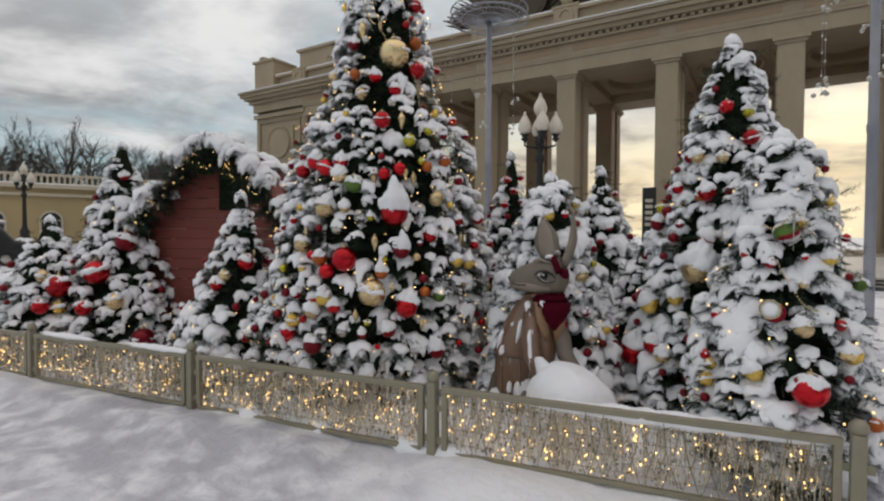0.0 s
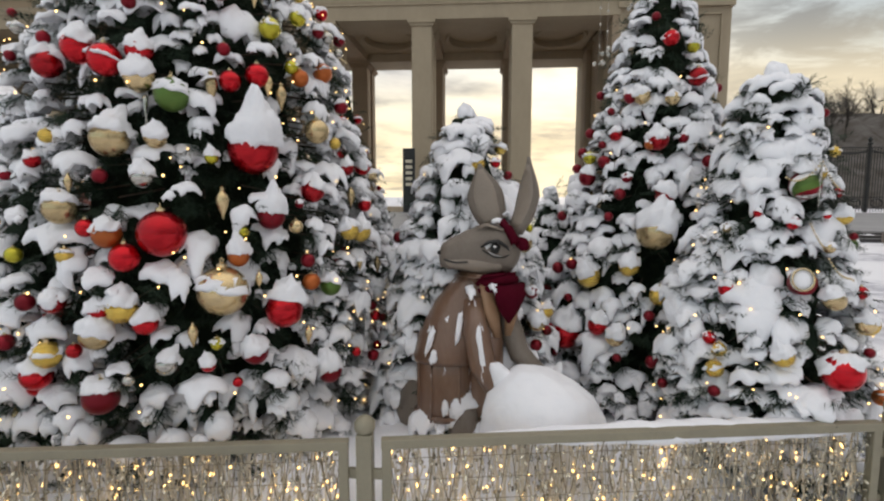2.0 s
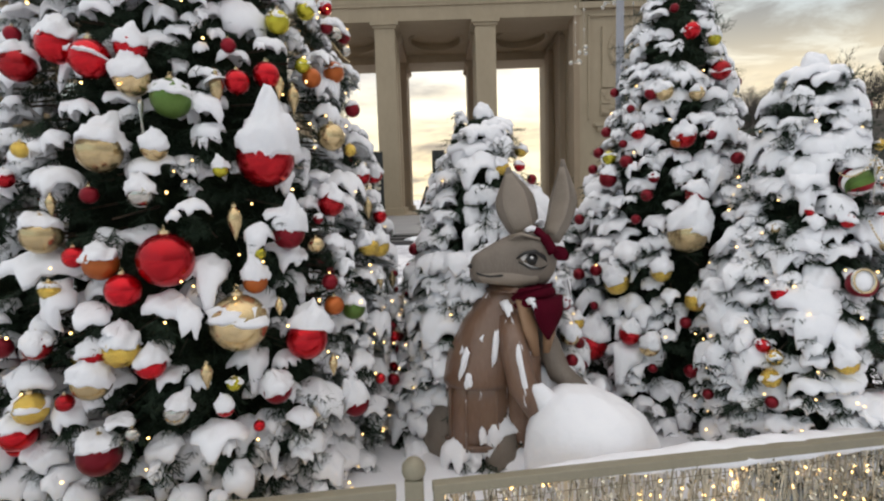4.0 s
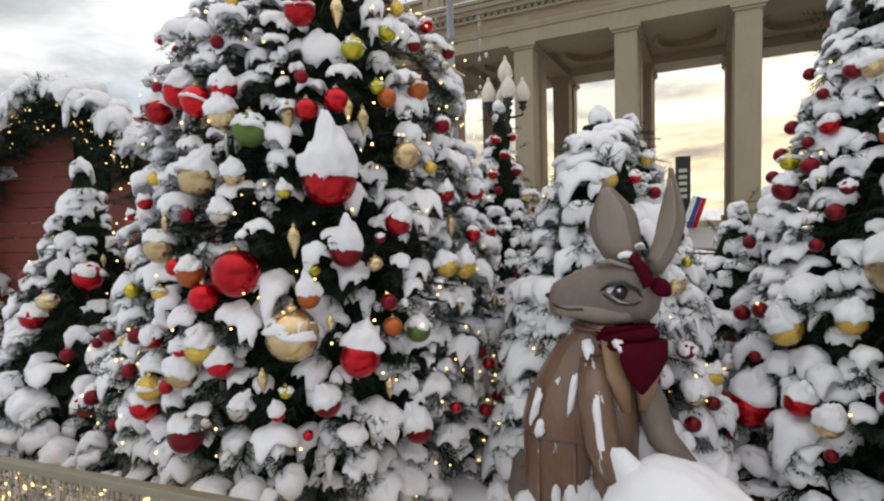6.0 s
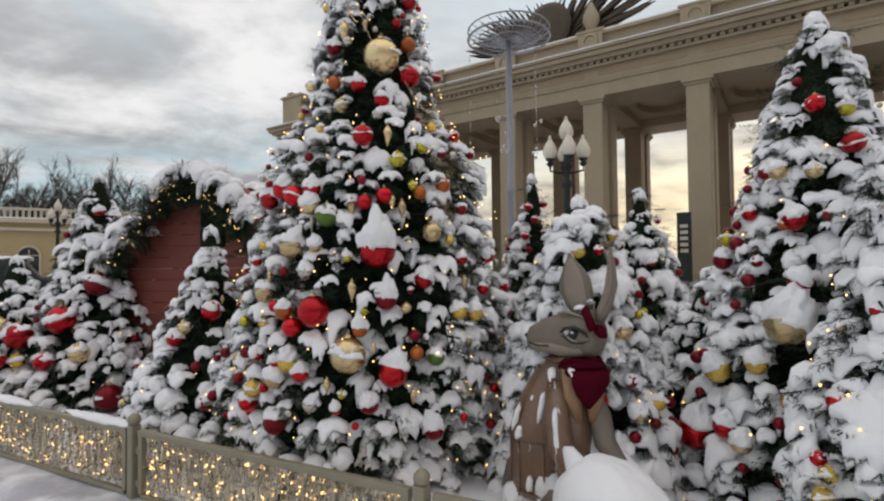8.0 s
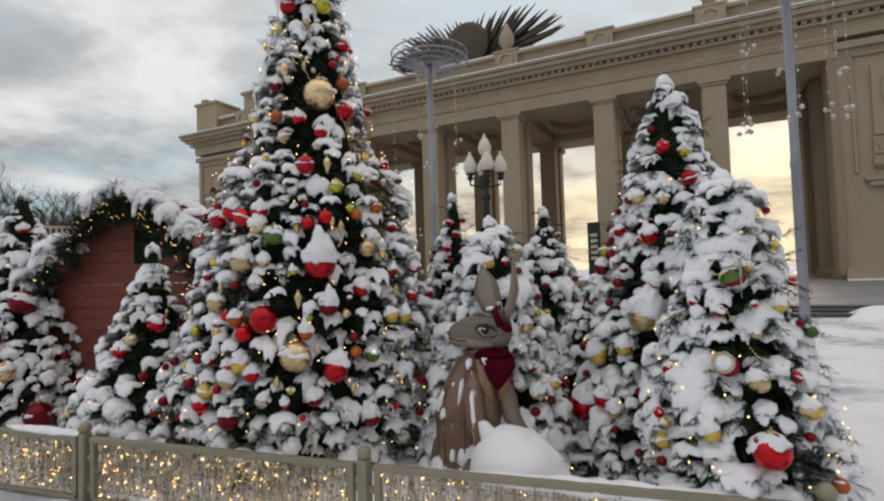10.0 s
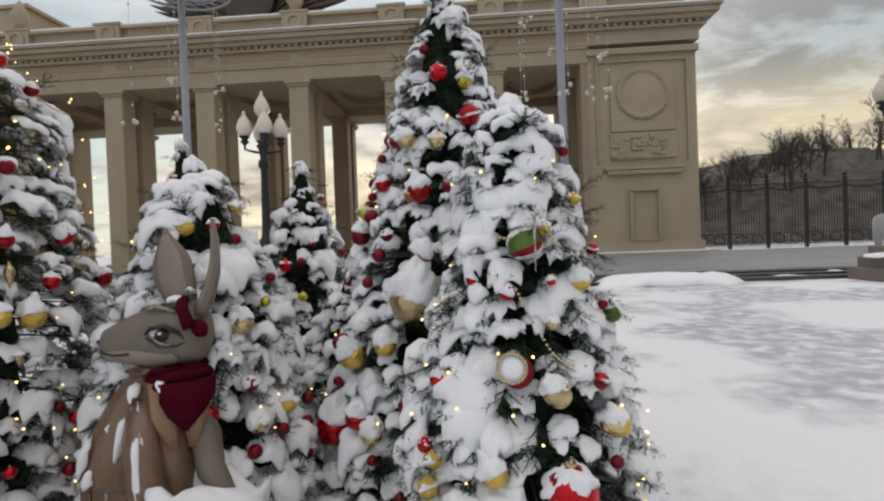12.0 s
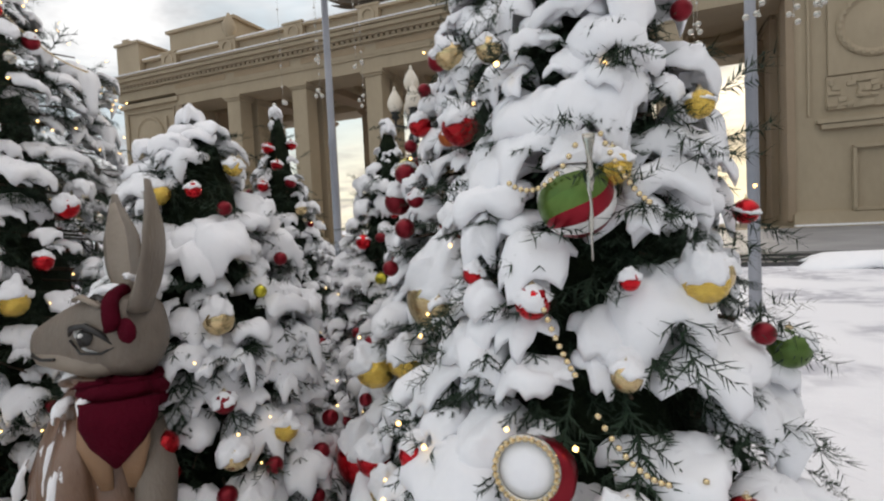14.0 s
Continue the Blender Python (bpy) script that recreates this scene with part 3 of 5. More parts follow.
def steps():
    """Low granite steps along the edge of the paving, half buried."""
    for k in range(3):
        bm = bmesh.new()
        box(bm, (7.5, 21.72 - 0.62 * k, 0.15 - 0.075 * k), (24, 0.66, 0.24), bevel=0.01)
        tagged(part("step", bm, STEP_STONE), "dark granite step half covered by snow", "step", kind="structure")
    rng = np.random.default_rng(4)
    heap = Heap()
    for i in range(34):
        heap.add(CLUMPS[i % 16], frame_of((rng.uniform(-3, 20), 20.9 + rng.uniform(-0.7, 0.7), 0.02), (1, 0, 0), size=(rng.uniform(0.5, 1.5), 0.45, rng.uniform(0.12, 0.34))))
    heap.add(CLUMPS[2], frame_of((6.4, 20.3, 0.02), (1, 0, 0), size=(2.6, 1.6, 0.45)))
    tagged(heap.link("snow_bank", SNOW), "shovelled snow along the steps", "snow", kind="stuff")


steps()


# ---- colonnaded gate ----
GX, GY = -19.2, 46.0


def gate():
    root = tagged(new("gate"), "monumental beige stone colonnade gate with pylons and a cornice", "gate")
    root.location = (GX, GY, 0)

    def stone(name, boxes, mat=STONE, label="", bevel=0.0):
        bm = bmesh.new()
        box(bm, *boxes[0], bevel=bevel)
        first = part(name, bm, mat, root, label)
        for c, s in boxes[1:]:
            bm = bmesh.new()
            box(bm, c, s, bevel=bevel)
            part("moulding", bm, mat, first)
        return first

    half = 38.0
    stone("plinth", [((0, 9, 0.12), (78.5, 20, 0.45))])
    for sx in (-1, 1):
        # pylon with recessed relief panel
        px = sx * 33.5
        pyl = stone("pylon", [((px, 9.2, 8.9), (9.0, 18.0, 17.4)), ((px, 9.0, 0.75), (9.35, 18.5, 0.9)), ((px, 9.0, 17.2), (9.25, 18.4, 0.5))])
        for c, s in (((px, 0.10, 1.2), (9.0, 0.25, 0.3)),
                     ((px - 3.7, 0.08, 12.2), (0.16, 0.24, 8.6)), ((px + 3.7, 0.08, 12.2), (0.16, 0.24, 8.6)),
                     ((px, 0.08, 16.4), (7.5, 0.24, 0.16)), ((px, -0.02, 7.45), (6.6, 0.5, 0.28)), ((px, 0.02, 7.1), (6.1, 0.4, 0.35)),
                     ((px - 1.15, 0.05, 3.5), (0.22, 0.3, 4.3)), ((px + 1.15, 0.05, 3.5), (0.22, 0.3, 4.3)),
                     ((px, 0.05, 5.6), (2.5, 0.3, 0.22)), ((px, 0.05, 1.4), (2.5, 0.3, 0.22)),
                     ((px, 0.08, 9.3), (5.4, 0.24, 2.2)), ((px, 0.06, 13.0), (5.2, 0.2, 5.0))):
            bm = bmesh.new()
            box(bm, c, s, bevel=0.03)
            part("relief_moulding", bm, STONE, pyl)
        bm = bmesh.new()
        lathe(bm, [(2.15, 0), (2.15, 0.14), (1.95, 0.26), (1.75, 0.14), (1.65, 0.10), (1.1, 0.16), (0.3, 0.24)], 40,
              m=Matrix.Translation((px, -0.03, 13.6)) @ Matrix.Rotation(math.pi / 2, 4, "X"))
        for i in range(26):
            a = 2 * math.pi * i / 26
            box(bm, (px + 1.95 * math.cos(a), -0.22, 13.6 + 1.95 * math.sin(a)), (0.26, 0.18, 0.3), bevel=0.05)
        part("medallion", bm, STONE, pyl, "round wreath relief")
        bm = bmesh.new()
        rng = np.random.default_rng(5)
        for i in range(34):
            box(bm, (px + rng.uniform(-2.5, 2.5), -0.02 - rng.uniform(0, 0.1), 9.3 + rng.uniform(-0.95, 0.95)), (rng.uniform(0.2, 0.8), 0.2, rng.uniform(0.2, 0.5)), rng.uniform(-20, 20), 0.06)
        part("carving", bm, STONE, pyl, "weathered carved trophies")
        # inner pilasters on the passage side, their shade put into the stone colour
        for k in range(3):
            stone("pilaster", [((px - sx * 4.75, 1.0 + 5.2 * k, 8.6), (0.5, 1.9, 15.8))], STONE_SHADED)
    # columns: paired square piers in front and behind, the back row coloured darker as shaded
    for i in range(6):
        cx = (i - 2.5) * 8.46
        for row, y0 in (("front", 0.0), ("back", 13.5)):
            mat = STONE if row == "front" else STONE_SHADED
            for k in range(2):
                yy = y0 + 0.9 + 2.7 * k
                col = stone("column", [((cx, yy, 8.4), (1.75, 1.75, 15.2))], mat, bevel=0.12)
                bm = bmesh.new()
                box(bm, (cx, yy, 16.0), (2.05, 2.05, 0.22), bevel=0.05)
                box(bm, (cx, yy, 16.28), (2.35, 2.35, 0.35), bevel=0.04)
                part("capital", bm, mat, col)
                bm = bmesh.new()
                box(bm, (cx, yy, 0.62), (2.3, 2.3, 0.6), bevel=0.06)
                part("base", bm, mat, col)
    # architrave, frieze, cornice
    stone("architrave", [((0, 1.9, 17.0), (58.2, 3.9, 1.15)), ((0, 15.4, 17.0), (58.2, 3.9, 1.15)), ((0, 1.85, 17.72), (58.2, 4.1, 0.3))])
    # beams and ceiling take the darker stone, shade under the roof painted in
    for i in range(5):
        stone("cross_beam", [(((i - 2) * 8.46 + (4.23 if i > 1 else 4.23), 8.6, 17.0), (2.0, 9.8, 1.1))], STONE_SHADED)
    stone("cross_beam", [((-2.5 * 8.46, 8.6, 17.0), (2.0, 9.8, 1.1))], STONE_SHADED)
    stone("ceiling_slab", [((0, 8.7, 18.25), (58.2, 17.2, 0.4))], STONE_SHADED)
    for i in range(7):
        bm, n = bmesh.new(), 48
        rings = []
        for kind, z in (("edge", 17.25), ("lip", 17.25), ("lip2", 17.12), ("oval", 17.2), ("oval", 18.04)):
            ring = []
            for k in range(n):
                a = 2 * math.pi * k / n
                c, sn = math.cos(a), math.sin(a)
                if kind == "edge":
                    q = 1 / max(abs(c), abs(sn))
                    ring.append(bm.verts.new((3.22 * c * q, 4.9 * sn * q, z)))
                else:
                    q = {"lip": 1.10, "lip2": 1.04, "oval": 0.96}[kind]
                    ring.append(bm.verts.new((2.55 * q * c, 3.3 * q * sn, z)))
            rings.append(ring)
        for a, b in zip(rings, rings[1:]):
            for k in range(n):
                bm.faces.new((a[k], a[(k + 1) % n], b[(k + 1) % n], b[k]))
        ob = part("coffer", bm, STONE, root, "deep oval coffer with a moulded rim")
        ob.location = ((i - 3) * 8.46, 8.6, 0)
    e = half + 0.15
    stone("frieze", [((0, 9, 18.35), (2 * e, 18.5, 1.1))])
    stone("cornice", [((0, 9, 18.95), (2 * e + 0.9, 19.4, 0.22)), ((0, 9, 19.45), (2 * e + 1.7, 20.2, 0.35)),
                      ((0, 9, 19.80), (2 * e + 2.4, 20.9, 0.38)), ((0, 9, 20.12), (2 * e + 2.8, 21.3, 0.22))], bevel=0.04)
    me = None
    for i in range(128):
        bm = bmesh.new()
        box(bm, (0, 0, 0), (0.34, 0.5, 0.30))
        if me is None:
            ob = part("dentil", bm, STONE, root)
            me = ob.data
        else:
            bm.free()
            ob = new("dentil", me)
            ob.parent = root
        ob.location = (-e + 0.3 + i * (2 * e - 0.6) / 127, -0.55, 19.2)
    band = material("frieze_band", (0.34, 0.25, 0.16), 0.85, other=(0.38, 0.30, 0.20), scale=3.0)
    for i in range(7):
        stone("frieze_panel", [(((i - 3) * 8.46, -0.27, 18.42), (7.2, 0.05, 0.55))], band, "ochre painted frieze panel")
    # attic and parapet
    stone("attic", [((0, 9, 21.05), (2 * half - 1.5, 17.5, 1.7)), ((0, 0.2, 21.98), (2 * half - 1.2, 0.9, 0.25)), ((0, 9, 20.45), (2 * half - 0.9, 18.1, 0.5))])
    for i in range(8):
        cx = (i - 3.5) * 8.46
        blk = stone("attic_block", [((cx, 0.15, 21.2), (2.2, 1.0, 2.0)), ((cx, 0.15, 22.25), (2.5, 1.2, 0.22))], bevel=0.03)
        bm = bmesh.new()
        lathe(bm, [(0.75, 0), (0.75, 0.16), (0.5, 0.16), (0.48, 0.05)], 20, m=Matrix.Translation((cx, -0.34, 21.35)) @ Matrix.Rotation(math.pi / 2, 4, "X"), close=False)
        box(bm, (cx, -0.4, 20.85), (1.5, 0.14, 0.5))
        part("shell_niche", bm, STONE, blk)
        if i in (1, 4, 6):
            bm = bmesh.new()
            lathe(bm, [(0.5, 0), (0.5, 0.5), (0.75, 0.9), (0.7, 1.5), (0.35, 2.2), (0.1, 2.7)], 14, (cx, 0.15, 22.35))
            part("finial", bm, STONE, blk, "", True)
    stone("attic_tower", [((-26.0, 8, 23.4), (9.5, 14, 3.0)), ((-26.0, 8, 24.95), (10.1, 14.6, 0.35))], bevel=0.05)
    stone("corner_block", [((-35.6, 1.2, 22.4), (3.6, 3.6, 3.4)), ((-35.6, 1.2, 24.1), (4.0, 4.0, 0.3)), ((-37.2, 0.8, 24.6), (0.9, 0.9, 1.2))], bevel=0.05)
    # snow along the ledges
    snow_bm = bmesh.new()
    for c, s in (((0, -1.3, 20.27), (2 * e + 2.2, 0.9, 0.10)), ((0, 0.1, 22.16), (2 * half - 1.4, 0.7, 0.14)), ((33.5, -0.55, 0.40), (9.5, 0.5, 0.14))):
        box(snow_bm, c, s, bevel=0.03)
    part("ledge_snow", snow_bm, SNOW, root, "thin snow on the ledges")
    return root


gate()


def roof_emblem():
    """Dark bronze sheaf of banners and ears above the middle of the gate."""
    root = tagged(new("roof_emblem"), "dark bronze emblem of flags and wheat ears on the gate roof", "sculpture")
    root.location = (GX, GY + 1.5, 22.1)
    bm = bmesh.new()
    rng = np.random.default_rng(2)
    for i in range(44):
        a = radians(8 + 164 * (i + 0.5) / 44)
        ln = 4.6 + 2.4 * abs(math.cos(a)) + rng.uniform(-0.4, 0.5)
        d = Vector((math.cos(a), 0, math.sin(a) * 0.80))
        b = Vector((2.4 * math.cos(a), rng.uniform(-0.5, 0.5), 0.7))
        w = rng.uniform(0.22, 0.42)
        side = Vector((-d.z, 0, d.x))
        bend = Vector((0.5 * (1 if math.cos(a) > 0 else -1), 0, 0.5))
        loft(bm, [(b, side * w * 0.6, Vector((0, w * 0.6, 0))), (b + d * ln * 0.55, side * w, Vector((0, w, 0))), (b + d * ln * 0.85 + bend * 0.3, side * w * 0.6, Vector((0, w * 0.5, 0))), (b + d * ln + bend * 0.8, side * 0.04, Vector((0, 0.04, 0)))], 6)
    lathe(bm, [(2.3, 0), (2.3, 0.3), (1.9, 0.5), (0.4, 0.7)], 28, m=Matrix.Translation((0, -0.9, 1.9)) @ Matrix.Rotation(math.pi / 2, 4, "X"))
    box(bm, (0, 0, 0.35), (13.0, 1.6, 0.75), bevel=0.1)
    return part("sheaf", bm, BRONZE, root)


roof_emblem()

# ---- the firs ----
FIRS = {
    "main": (-3.47, 4.49, [(0.1, 1.16), (0.6, 1.24), (1.2, 1.24), (1.75, 1.16), (2.72, 0.98), (2.95, 0.72), (3.4, 0.60), (4.23, 0.41), (5.9, 0.03)]),
    "left": (-5.08, 3.87, [(0.1, 0.92), (0.6, 0.78), (1.1, 0.52), (1.70, 0.25), (2.12, 0.03)]),
    "far_left": (-8.0, 4.05, [(0.1, 1.22), (0.6, 1.02), (1.1, 0.78), (1.8, 0.50), (2.63, 0.24), (2.98, 0.03)]),
    "low_left": (-8.45, 3.3, [(0.1, 0.80), (1.0, 0.62), (1.88, 0.04)]),
    "low_mid": (-4.1, 3.85, [(0.1, 0.60), (0.9, 0.52), (1.70, 0.10)]),
    "behind": (-1.68, 4.75, [(0.1, 0.74), (1.2, 0.56), (1.7, 0.36), (2.1, 0.20), (2.22, 0.12)]),
    "back_small": (-1.75, 6.86, [(0.1, 0.85), (1.4, 0.52), (2.0, 0.30), (2.5, 0.03)]),
    "back_slim": (-3.16, 7.16, [(0.1, 0.85), (1.4, 0.55), (2.2, 0.27), (2.88, 0.03)]),
    "tall": (-0.21, 5.29, [(0.1, 0.98), (1.5, 0.74), (2.1, 0.54), (2.75, 0.35), (3.2, 0.19), (3.40, 0.05)]),
    "front": (0.15, 4.32, [(0.1, 0.58), (0.5, 0.64), (1.12, 0.53), (1.56, 0.40), (2.02, 0.295), (2.2, 0.23), (2.36, 0.10)]),
    "low_back": (-0.95, 5.75, [(0.1, 0.70), (1.0, 0.50), (1.65, 0.05)]),
}

# ---- light fence ----
def fence_panel(a, b):
    """A framed panel of crossed wires strung with small lamps between two posts."""
    a, b = Vector(a), Vector(b)
    ln = (b - a).length
    root = tagged(new("light_barrier"), "beige metal fence panel with wire lattice and warm string lights", "barrier", "light fence")
    root.matrix_basis = frame_of(a, b - a)
    rng = np.random.default_rng(int(abs(a.x) * 100))
    x0, x1, z0, z1 = 0.10, ln - 0.10, 0.06, 0.545
    for name, c, s in (("top_rail", (ln / 2, 0, z1), (x1 - x0 + 0.05, 0.05, 0.045)), ("bottom_rail", (ln / 2, 0, z0), (x1 - x0, 0.04, 0.035)),
                       ("stile", (x0, 0, (z0 + z1) / 2), (0.045, 0.045, z1 - z0 - 0.04)), ("stile", (x1, 0, (z0 + z1) / 2), (0.045, 0.045, z1 - z0 - 0.04))):
        bm = bmesh.new()
        box(bm, c, s, bevel=0.006)
        part(name, bm, FENCE_PAINT, root)
    bm = bmesh.new()
    n = int((x1 - x0) / 0.115)
    for i in range(n):
        u = x0 + (x1 - x0) * (i + 0.5) / n
        for s in (-1, 1):
            tube(bm, [(u - s * 0.055, -0.004 * s, z0), (u + s * 0.02, -0.004 * s, (z0 + z1) / 2), (u + s * 0.055, -0.004 * s, z1)], 0.0022, 4)
    for z in np.linspace(z0 + 0.08, z1 - 0.08, 4):
        tube(bm, [(x0, 0, z), (x1, 0, z)], 0.0018, 4)
    part("wire_lattice", bm, WIRE, root, "crossed wires")
    strands, lamps, drops = bmesh.new(), Heap(), Heap()
    for i in range(int(ln * 120)):
        u = rng.uniform(x0 + 0.02, x1 - 0.02)
        y = rng.uniform(0.01, 0.07)
        lo = rng.uniform(z0, z0 + 0.2)
        pts = [(u + rng.normal(0, 0.012), y, z) for z in np.linspace(z1 - 0.01, lo, 5)]
        tube(strands, pts, rng.uniform(0.0015, 0.0045), 3)
    tagged(part("light_strands", strands, STRAND, root, "pale hanging light strings"), kind="stuff")
    for i in range(int(ln * 480)):
        u, z = rng.uniform(x0 + 0.02, x1 - 0.02), rng.uniform(z0 + 0.02, z1 - 0.03)
        y = rng.uniform(-0.01, 0.08)
        m = Matrix.Translation((u, y, z)) @ Matrix.Rotation(rng.uniform(0, 3), 4, "X") @ Matrix.Diagonal((*([rng.uniform(0.0028, 0.0060)] * 2), rng.uniform(0.005, 0.013), 1))
        lit = rng.uniform() < 0.13
        (lamps if lit else drops).add(BALL_LOW, m @ Matrix.Scale(1.25, 4) if lit else m @ Matrix.Scale(1.7, 4))
    lamps.link("lamps", BULB, root, "small glowing warm lamps")
    drops.link("crystal_drops", CRYSTAL, root, "clear plastic drops")
    return root


CRYSTAL = material("clear_drop", (0.62, 0.56, 0.44), 0.12, 0.3, island=0.7, coat=0.5)


def fence_post(p, tall=0.60):
    root = tagged(new("fence_post"), "beige metal fence post with a round cap", "fence post", "light fence")
    root.location = p
    bm = bmesh.new()
    box(bm, (0, 0, tall / 2), (0.075, 0.075, tall), bevel=0.008)
    part("shaft", bm, FENCE_PAINT, root)
    bm = bmesh.new()
    lathe(bm, [(0.03, 0), (0.045, 0.01), (0.05, 0.03), (0.047, 0.055), (0.03, 0.075), (0.008, 0.085)], 18, (0, 0, tall))
    part("ball_cap", bm, FENCE_PAINT, root, "rounded cap", True)
    for s in (-1, 1):
        for z in (0.4, 0.15):
            bm = bmesh.new()
            box(bm, (s * 0.055, 0, z), (0.05, 0.02, 0.05), bevel=0.004)
            part("bracket", bm, FENCE_PAINT, root)
    return root


POSTS = [(-9.80, 2.26, 0), (-7.23, 2.62, 0), (-4.67, 2.98, 0), (-2.11, 3.33, 0), (0.52, 3.72, 0)]
POSTS = [(x, y, -0.075) for x, y, z in POSTS]
for p in POSTS:
    fence_post(p)
for p, q in zip(POSTS, POSTS[1:]):
    fence_panel(p, q)


def snow_sheet(name, label, pts, width, height, seed):
    """A long soft ridge of snow along points."""
    rng = np.random.default_rng(seed)
    bm = bmesh.new()
    secs = []
    for i, p in enumerate(pts):
        k = math.sin(math.pi * min(1, max(0.0, (i + 0.15) / (len(pts) - 0.7)))) ** 0.35
        w, h = width * k * rng.uniform(0.8, 1.2), height * k * rng.uniform(0.75, 1.25)
        secs.append((p, Vector((0.1, -w, 0)), Vector((0, 0, h))))
    loft(bm, secs, 14)
    return tagged(part(name, bm, SNOW, None, "", True), label, "snow", kind="stuff")


rail = [Vector(POSTS[3]).lerp(Vector(POSTS[4]), u) for u in np.linspace(0.22, 0.97, 30)]
snow_sheet("rail_snow", "snow heaped behind and over the fence rail", [p + Vector((0, 0.06, 0.52)) for p in rail], 0.065, 0.050, 1)
rail = [Vector(POSTS[1]).lerp(Vector(POSTS[2]), u) for u in np.linspace(0.62, 0.97, 14)]
snow_sheet("rail_snow", "snow strip on the fence rail", [p + Vector((0, 0.03, 0.575)) for p in rail], 0.05, 0.03, 2)
rail = [Vector(POSTS[1]).lerp(Vector(POSTS[2]), u) for u in np.linspace(0.05, 0.40, 14)]
snow_sheet("rail_snow", "snow strip on the fence rail", [p + Vector((0, 0.03, 0.575)) for p in rail], 0.05, 0.03, 3)
snow_sheet("snow_bank", "deep snow filling the bed behind the fence", [Vector(POSTS[1]).lerp(Vector(POSTS[4]), u) + Vector((0, 0.75, 0.02)) for u in np.linspace(0, 1, 40)], 0.75, 0.22, 4)


# ---- hare statue ----
def hare():
    bm = bmesh.new()
    V = Vector
    fur, light, coat, scarf, black, white, lapel = range(7)
    X, Y = V((1, 0, 0)), V((0, 1, 0))
    # coat: a broad cape flaring to the hem
    n = 12
    tunic = ((0.24, -1.79, 0.172, 0.168), (0.27, -1.79, 0.180, 0.176), (0.45, -1.785, 0.184, 0.180), (0.64, -1.775, 0.190, 0.182), (0.70, -1.77, 0.150, 0.15))
    loft(bm, [(V((cx, 4.10, z)), X * rx, Y * ry) for z, cx, rx, ry in tunic], 24, coat, 0.72)
    cape = ((0.615, -1.775, 0.196, 0.190), (0.612, -1.775, 0.213, 0.206), (0.64, -1.772, 0.218, 0.208), (0.78, -1.745, 0.210, 0.196),
            (0.92, -1.70, 0.184, 0.175), (1.03, -1.66, 0.155, 0.153), (1.11, -1.62, 0.124, 0.13), (1.17, -1.59, 0.098, 0.11))
    loft(bm, [(V((cx, 4.10, z)), X * rx, Y * ry) for z, cx, rx, ry in cape], 26, coat, 0.88)
    # stand-up collar and tan lapels
    loft(bm, [(V((-1.575, 4.09, 1.13)), X * 0.105, Y * 0.115), (V((-1.565, 4.09, 1.185)), X * 0.115, Y * 0.122), (V((-1.56, 4.09, 1.19)), X * 0.09, Y * 0.10)], 20, coat)
    for k, (x0, y0) in enumerate(((-1.545, 3.965), (-1.375, 4.02))):
        loft(bm, [(V((x0, y0, 1.10)), V((0.035, 0.02, 0)), V((0.012, -0.02, 0))), (V((x0 + 0.04 - 0.05 * k, y0 - 0.02, 0.94)), V((0.045, 0.03, 0)), V((0.012, -0.02, 0))), (V((x0 + 0.07 - 0.10 * k, y0 - 0.01, 0.78)), V((0.02, 0.012, 0)), V((0.008, -0.012, 0)))], 10, lapel)
    # seam panels of the tunic skirt
    for a in (2.9, 3.7, 4.4, 5.1, 5.8):
        cc, sn = math.cos(a), math.sin(a)
        tube(bm, [V((-1.785 + 0.186 * math.copysign(abs(cc) ** 0.72, cc), 4.10 + 0.182 * math.copysign(abs(sn) ** 0.72, sn), z)) for z in (0.25, 0.42, 0.60)], 0.009, 6, coat)
    # folds of the cape: ridges running down from the neck
    for k, (a, drop) in enumerate(((2.7, 0.46), (3.4, 0.46), (4.05, 0.48), (4.65, 0.48), (5.25, 0.46), (5.9, 0.42))):
        pts = []
        for u in np.linspace(0, 1, 7):
            r = 0.09 + 0.118 * u
            pts.append(V((-1.55 - 0.21 * u + r * math.cos(a), 4.10 + 0.93 * r * math.sin(a), 1.13 - drop * u)))
        tube(bm, pts, [0.014, 0.024, 0.028, 0.028, 0.026, 0.020, 0.008], 8, coat)
    # pocket flap band and hem
    for z, w in ((0.275, 0.014),):
        pts = [V((-1.775 - (0.02 if z < 0.4 else 0) + (0.210 if z > 0.4 else 0.185) * math.cos(a), 4.10 + (0.208 if z > 0.4 else 0.183) * math.sin(a), z)) for a in np.linspace(2.7, 5.6, 14)]
        tube(bm, pts, w, 6, coat)
    # front sleeve reaching down to the snow, with paw
    tube(bm, [V((-1.62, 3.99, 1.00)), V((-1.60, 3.92, 0.82)), V((-1.56, 3.88, 0.64)), V((-1.45, 3.84, 0.47))], [0.07, 0.078, 0.08, 0.07], 12, coat)
    tube(bm, [V((-1.47, 3.85, 0.50)), V((-1.41, 3.82, 0.43)), V((-1.37, 3.80, 0.40))], [0.055, 0.05, 0.03], 10, light)
    # second arm, bent forward
    tube(bm, [V((-1.47, 4.12, 0.98)), V((-1.38, 4.08, 0.80)), V((-1.33, 4.02, 0.66)), V((-1.22, 3.94, 0.58))], [0.06, 0.07, 0.065, 0.045], 12, fur)
    # chest and legs
    loft(bm, [(V((-1.54, 4.06, z)), X * rx, Y * ry) for z, rx, ry in ((0.20, 0.10, 0.12), (0.45, 0.12, 0.13), (0.75, 0.11, 0.13), (1.0, 0.09, 0.10), (1.2, 0.08, 0.08))], 16, coat)
